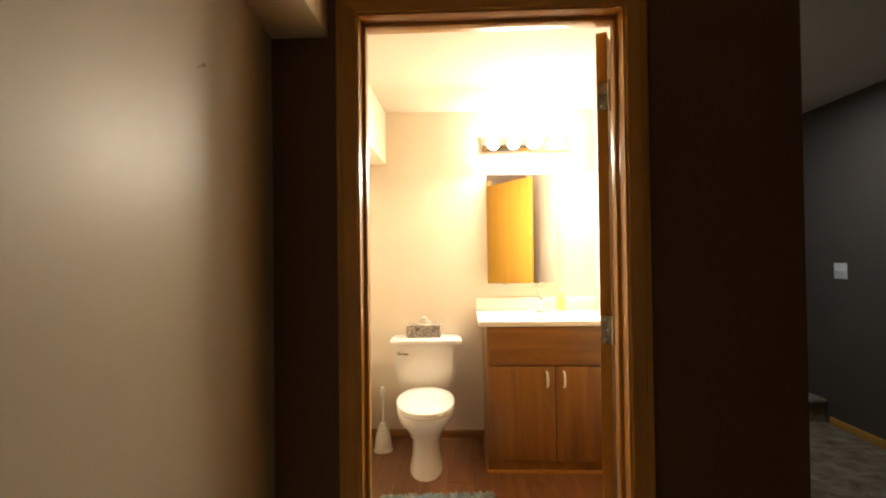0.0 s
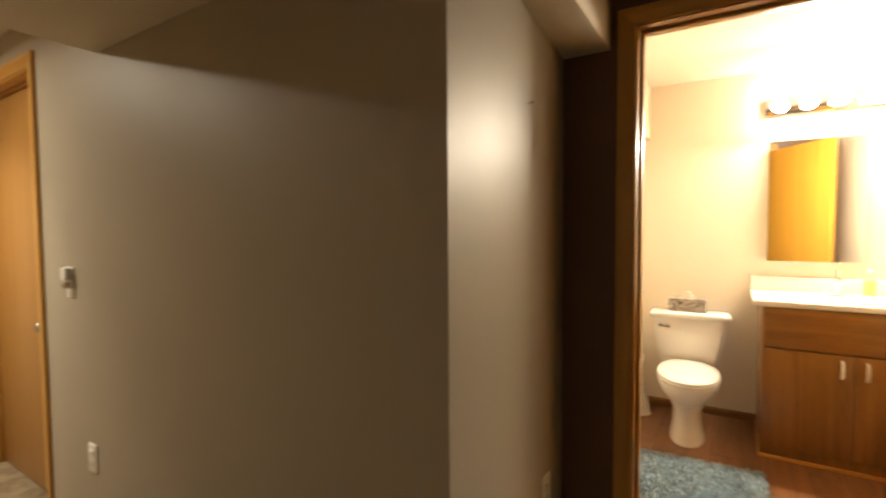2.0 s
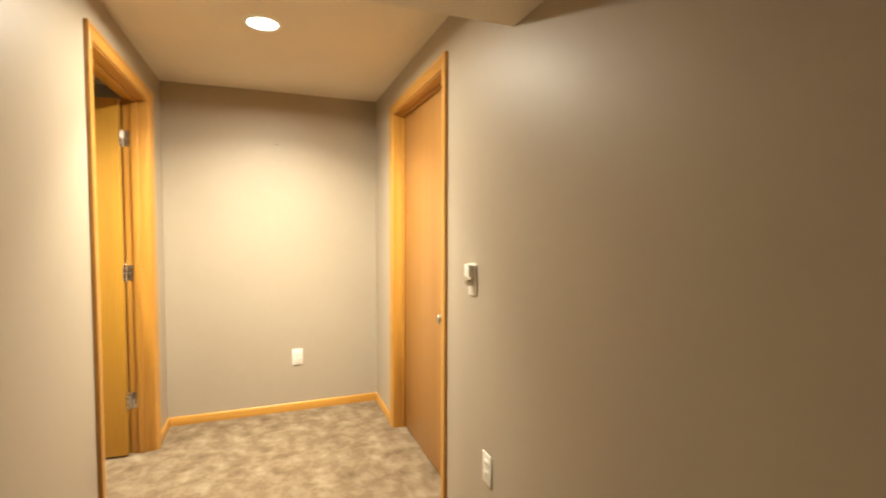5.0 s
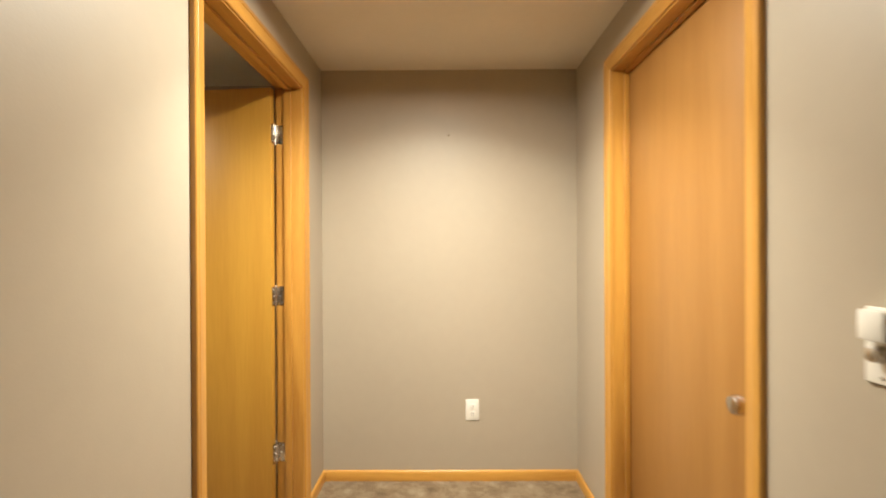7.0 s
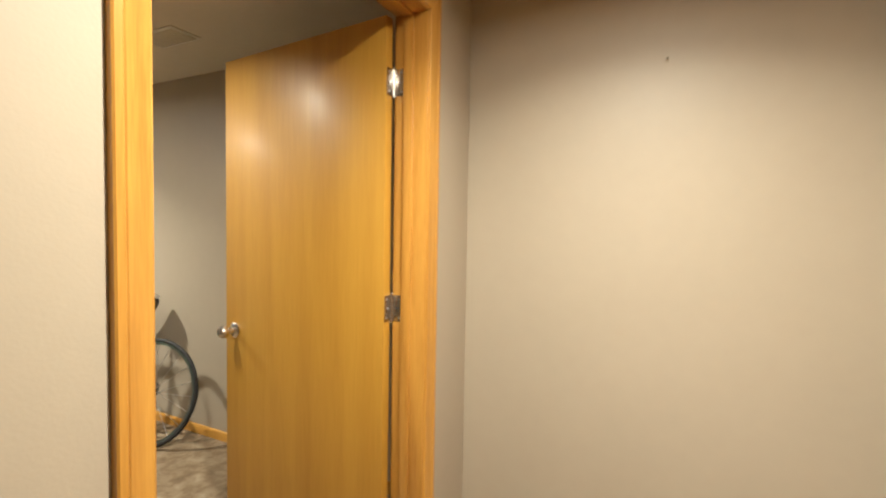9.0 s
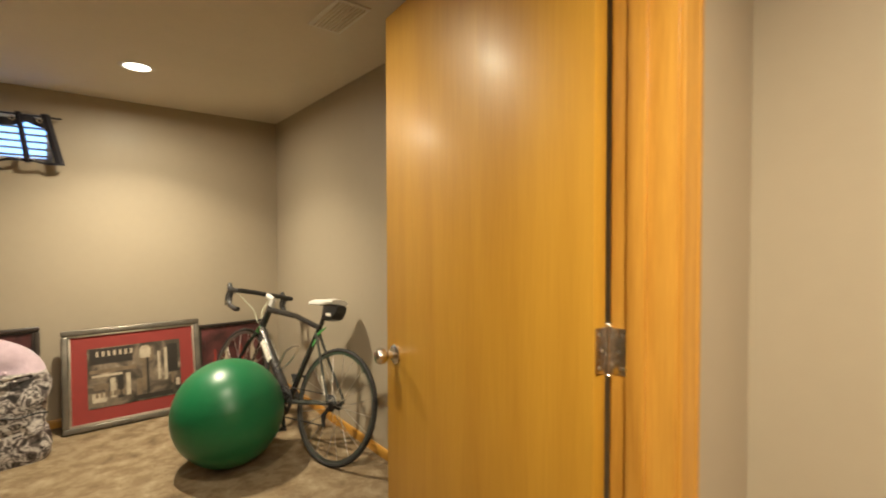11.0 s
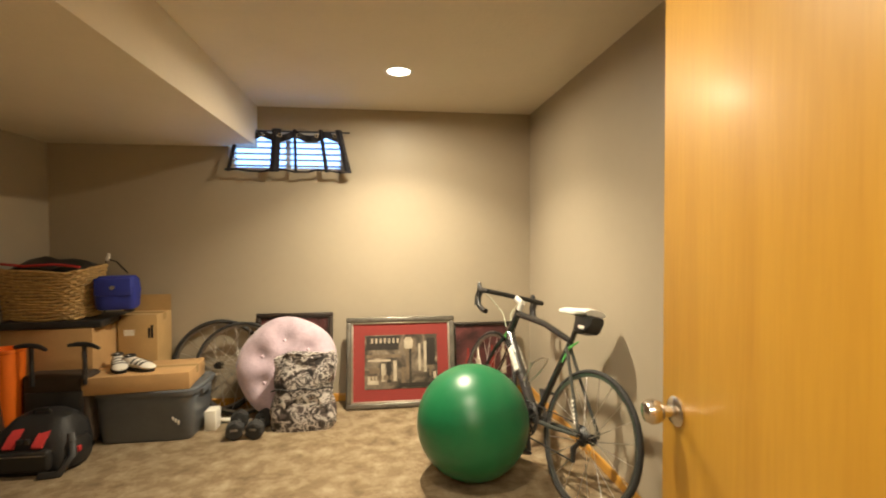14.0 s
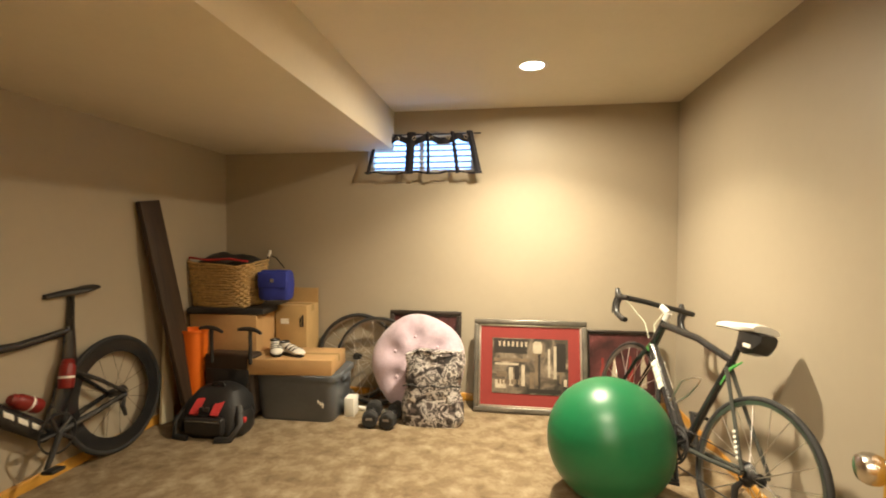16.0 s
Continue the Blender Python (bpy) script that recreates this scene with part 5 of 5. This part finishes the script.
# stack in the corner
carton("cardboard_box", pose(-0.255, -4.77, 0), 0.52, 0.46, 0.70, CARD, "large brown cardboard box in the corner")
pb = carton("printed_box", pose(-0.655, -4.90, 0), 0.25, 0.22, 0.74, CARD_Y, "tall yellow printed carton behind the tub")
for x0, x1, z0, z1, mt in ((0.02, 0.085, 0.60, 0.64, WHITE), (-0.10, -0.085, 0.58, 0.67, BLACK), (-0.08, -0.068, 0.58, 0.65, BLACK)):
    bm = B()
    box(bm, x0, x1, 0.1095, 0.1115, z0, z1)
    part("printed_bar", bm, mt, pb)
bm = B()
box(bm, -0.123, 0.123, -0.109, -0.105, 0.74, 0.855)
part("flap", bm, CARD_Y, pb, "open cardboard flap")
t = thing("flat_case", "black flat folder case under the basket", "case", pose(-0.24, -4.75, 0.7015, 0, 0, 4))
bm = B()
box(bm, -0.31, 0.27, -0.20, 0.22, 0, 0.045, 0.012, 3)
part("body", bm, BLACK, t)


def basket():
    t = thing("wicker_basket", "tan wicker basket with dark cloth inside", "basket", pose(-0.185, -4.72, 0.7475, 0, 0, -3))
    W, D, HH = 0.270, 0.17, 0.325
    for j in range(17):
        z = 0.012 + j * (HH - 0.02) / 16
        k = z / HH
        n = 64
        pts = []
        for i in range(n):
            a = 2 * math.pi * i / n
            c, s = math.cos(a), math.sin(a)
            rx, ry = W * (0.84 + 0.16 * k), D * (0.84 + 0.16 * k)
            w = 0.006 * math.sin(i * math.pi / 2 + j * math.pi)
            sag = 0.018 * k * math.sin(a * 2 + 0.6) + 0.004 * math.sin(a * 7 + j)
            pts.append((math.copysign(abs(c) ** 0.5, c) * (rx + w), math.copysign(abs(s) ** 0.5, s) * (ry + w), z + sag))
        bm = B()
        tube(bm, pts, 0.0105, 6, True)
        part("weave_band", bm, WICKER, t)
    bm = B()
    loft(bm, [oval(0, 0, z, W * f - 0.012, D * f - 0.012, 32, 4) for z, f in ((0.004, 0.84), (0.10, 0.89), (HH - 0.03, 0.97))])
    part("lining", bm, BLACK, t)
    bm = B()
    secs = []
    for z, f in ((HH - 0.035, 0.93), (HH - 0.005, 0.98), (HH + 0.025, 0.80), (HH + 0.05, 0.5), (HH + 0.055, 0.15)):
        secs.append([(x, y, zz + 0.014 * math.sin(x * 25) + 0.010 * math.cos(y * 40)) for x, y, zz in oval(0, 0, z, (W - 0.015) * f, (D - 0.015) * f, 32, 3.5)])
    loft(bm, secs)
    part("cloth", bm, BLACK, t, "dark folded cloth")
    bm = B()
    tube(bm, [(0.27, 0.10, HH + 0.01), (0.20, 0.16, HH + 0.035), (0.05, 0.17, HH + 0.02), (-0.12, 0.16, HH + 0.03), (-0.26, 0.14, HH + 0.012)], 0.008, 8)
    part("red_trim", bm, REDFAB, t, "dull red edging")
    return t


basket()
t = thing("blue_bag", "royal blue fabric lunch bag", "bag", pose(-0.585, -4.70, 0.8015, 0, 0, 8))
bm = B()
secs = []
for z, rx, ry in ((0, 0.105, 0.075), (0.02, 0.115, 0.085), (0.12, 0.118, 0.085), (0.19, 0.112, 0.07), (0.215, 0.10, 0.045)):
    secs.append([(x, y + 0.006 * math.sin(x * 40 + z * 20), zz) for x, y, zz in oval(0, 0, z, rx, ry, 32, 4.5)])
loft(bm, secs)
part("body", bm, BLUE, t)
bm = B()
box(bm, -0.105, 0.105, 0.070, 0.092, 0.09, 0.205, 0.008, 3)
part("flap", bm, BLUE, t)
bm = B()
rod(bm, (0, 0.091, 0.145), (0, 0.096, 0.145), 0.014)
part("button", bm, STEEL, t)
t = thing("wire_hook", "thin bent wire with a white cap", "wire", pose(-0.44, -4.90, 0.7015))
bm = B()
tube(bm, [(0.05, 0, 0), (0.05, 0, 0.30), (0.02, 0.02, 0.42), (-0.05, 0.03, 0.40), (-0.12, 0.03, 0.32)], 0.005, 8)
part("wire", bm, BLACK, t)
bm = B()
rod(bm, (0.015, 0.02, 0.41), (0.0, 0.025, 0.455), 0.014, 0.010)
part("cap", bm, WHITE, t)
t = thing("orange_bin", "tall orange plastic bin beside the plank", "bin", pose(-0.130, -4.400, 0))
bm = B()
loft(bm, [oval(0, 0, z, r, r, 28, 3) for z, r in ((0, 0.062), (0.02, 0.066), (0.60, 0.082), (0.605, 0.088), (0.62, 0.088), (0.62, 0.080), (0.58, 0.078))])
part("body", bm, ORANGE, t)
t = thing("suitcase", "dark upright suitcase with two raised handles", "suitcase", pose(-0.405, -4.45, 0))
bm = B()
box(bm, -0.18, 0.19, -0.07, 0.07, 0.03, 0.46, 0.03, 4)
body = part("shell", bm, material("dark_brown_fabric", (0.035, 0.021, 0.012), 0.7, scale=20, vary=0.3), t)
bm = B()
box(bm, -0.150, 0.160, 0.070, 0.085, 0.08, 0.36, 0.006)
part("front_pocket", bm, BLACK, t)
for x, w in ((-0.165, 0.085), (0.120, 0.085)):
    bm = B()
    rod(bm, (x, 0.078, 0.40), (x, 0.078, 0.632), 0.012)
    tube(bm, [(x - w, 0.085, 0.612), (x - 0.04, 0.080, 0.632), (x, 0.078, 0.638), (x + 0.04, 0.080, 0.640), (x + w, 0.085, 0.634)], [0.010, 0.014, 0.016, 0.014, 0.010], 8)
    part("handle", bm, BLACK, t, "black pull handle with a cross grip")
bm = B()
tube(bm, [(-0.165, 0.092, 0.60), (-0.178, 0.100, 0.52), (-0.170, 0.100, 0.44)], [0.008, 0.010, 0.008], 8)
part("strap", bm, BLACK, t)
for x in (-0.14, 0.16):
    bm = B()
    rod(bm, (x - 0.015, 0.0, 0.026), (x + 0.015, 0.0, 0.026), 0.025)
    part("castor", bm, BLACK, t)


def backpack():
    t = thing("backpack", "black backpack with two red stripes lying down", "backpack", pose(-0.430, -4.24, 0) @ Matrix.Scale(0.93, 4))
    bm = B()
    secs = []
    for z, rx, ry, cy in ((0, 0.20, 0.15, 0), (0.03, 0.225, 0.165, 0), (0.12, 0.225, 0.16, -0.005), (0.22, 0.195, 0.13, -0.02), (0.29, 0.15, 0.09, -0.035), (0.315, 0.09, 0.05, -0.04)):
        secs.append([(x + 0.008 * math.sin(z * 60 + y * 20), y + 0.010 * math.sin(x * 26 + z * 15), zz) for x, y, zz in oval(0, cy, z, rx, ry, 40, 3.2)])
    loft(bm, secs)
    part("body", bm, material("black_nylon", (0.012, 0.012, 0.013), 0.55, scale=24, vary=0.3, bump=0.4, bump_scale=60), t)
    for x in (-0.075, 0.075):
        bm = B()
        secs = []
        for k in range(10):
            v = k / 9
            y = 0.16 - 0.10 * v - 0.06 * v * v
            z = 0.17 + 0.135 * v - 0.03 * v * v
            secs.append([(x - 0.028, y + 0.014, z), (x + 0.028, y + 0.014, z), (x + 0.026, y + 0.004, z - 0.012), (x - 0.026, y + 0.004, z - 0.012)])
        loft(bm, secs)
        part("stripe", bm, REDFAB, t, "red webbing stripe")
    for s in (-1, 1):
        bm = B()
        tube(bm, [(s * 0.19, 0.06, 0.20), (s * 0.24, 0.13, 0.10), (s * 0.20, 0.19, 0.02), (s * 0.10, 0.20, 0.015)], 0.012, 8, False, 1.8)
        part("strap", bm, BLACK, t)
    bm = B()
    box(bm, -0.14, 0.14, 0.135, 0.185, 0.03, 0.15, 0.02, 4)
    pocket = part("front_pocket", bm, BLACK, t)
    bm = B()
    tube(bm, [(-0.125, 0.186, 0.125), (0, 0.189, 0.128), (0.125, 0.186, 0.125)], 0.003, 6)
    part("zip", bm, STEEL, pocket)
    for s in (-1, 1):
        bm = B()
        loft(bm, [oval(s * 0.205, 0.03, z, rx, ry, 20, 2.6) for z, rx, ry in ((0.015, 0.030, 0.075), (0.05, 0.048, 0.095), (0.13, 0.046, 0.090), (0.17, 0.028, 0.070))])
        part("side_pocket", bm, BLACK, t)
        bm = B()
        box(bm, s * 0.232 - 0.022, s * 0.232 + 0.022, 0.070, 0.100, 0.10, 0.135, 0.006)
        part("side_patch", bm, REDFAB, t, "small red patch")
        bm = B()
        box(bm, s * 0.02 - 0.014, s * 0.02 + 0.014, 0.152, 0.170, 0.185, 0.215, 0.004)
        part("buckle", bm, BLACK, t)
    bm = B()
    tube(bm, [(-0.05, 0.0, 0.30), (-0.04, 0.012, 0.335), (0.04, 0.012, 0.335), (0.05, 0.0, 0.30)], 0.009, 8)
    part("grab_handle", bm, BLACK, t)
    return t


backpack()


def leaning_board(name, base, topp, w, th, mat, label):
    a, b = Vector(base), Vector(topp)
    d = (b - a)
    t = thing(name, label, "board", Matrix.Translation(a))
    z = d.normalized()
    side = Vector((0, 1, 0))
    side = (side - z * side.dot(z)).normalized()
    nrm = z.cross(side)
    bm = B()
    box(bm, -w / 2, w / 2, -th / 2, th / 2, 0, d.length, 0.003)
    rot = Matrix((side, nrm, z)).transposed().to_4x4()
    part("board", bm, mat, t, "", rot)
    return t


leaning_board("dark_plank", (-0.17, -4.36, 0.012), (0.018, -4.17, 1.49), 0.17, 0.035, DARKWOOD, "dark stained wooden plank leaning on the wall")
leaning_board("pale_board", (-0.02, -4.27, 0.006), (0.036, -4.40, 0.95), 0.11, 0.02, PALE, "pale narrow board leaning on the wall")

# ---- bathroom floor planks ----
bf = thing("bath_floor", "reddish brown wood look vinyl plank floor", "floor", pose(0, 0, 0.001), kind="structure")
PW, PL = 0.15, 0.91
rnd = random.Random(3)
bm = B()
box(bm, -PW / 2 + 0.0006, PW / 2 - 0.0006, -PL / 2 + 0.0006, PL / 2 - 0.0006, 0, 0.005, 0.0008, 1)
plank_mesh = mesh_of("plank", bm, VINYL)
for i in range(11):
    off = (0, 0.33, 0.61)[i % 3]
    for j in range(-1, 3):
        y0 = 1.02 + off + j * PL
        lo, hi = max(y0, 1.03), min(y0 + PL, 2.92)
        if hi - lo < 0.05:
            continue
        ob = new("plank", plank_mesh)
        ob.parent = bf
        ob.location = (0.175 + i * PW, (lo + hi) / 2, 0)
        ob.scale = (1, (hi - lo) / PL, 1)
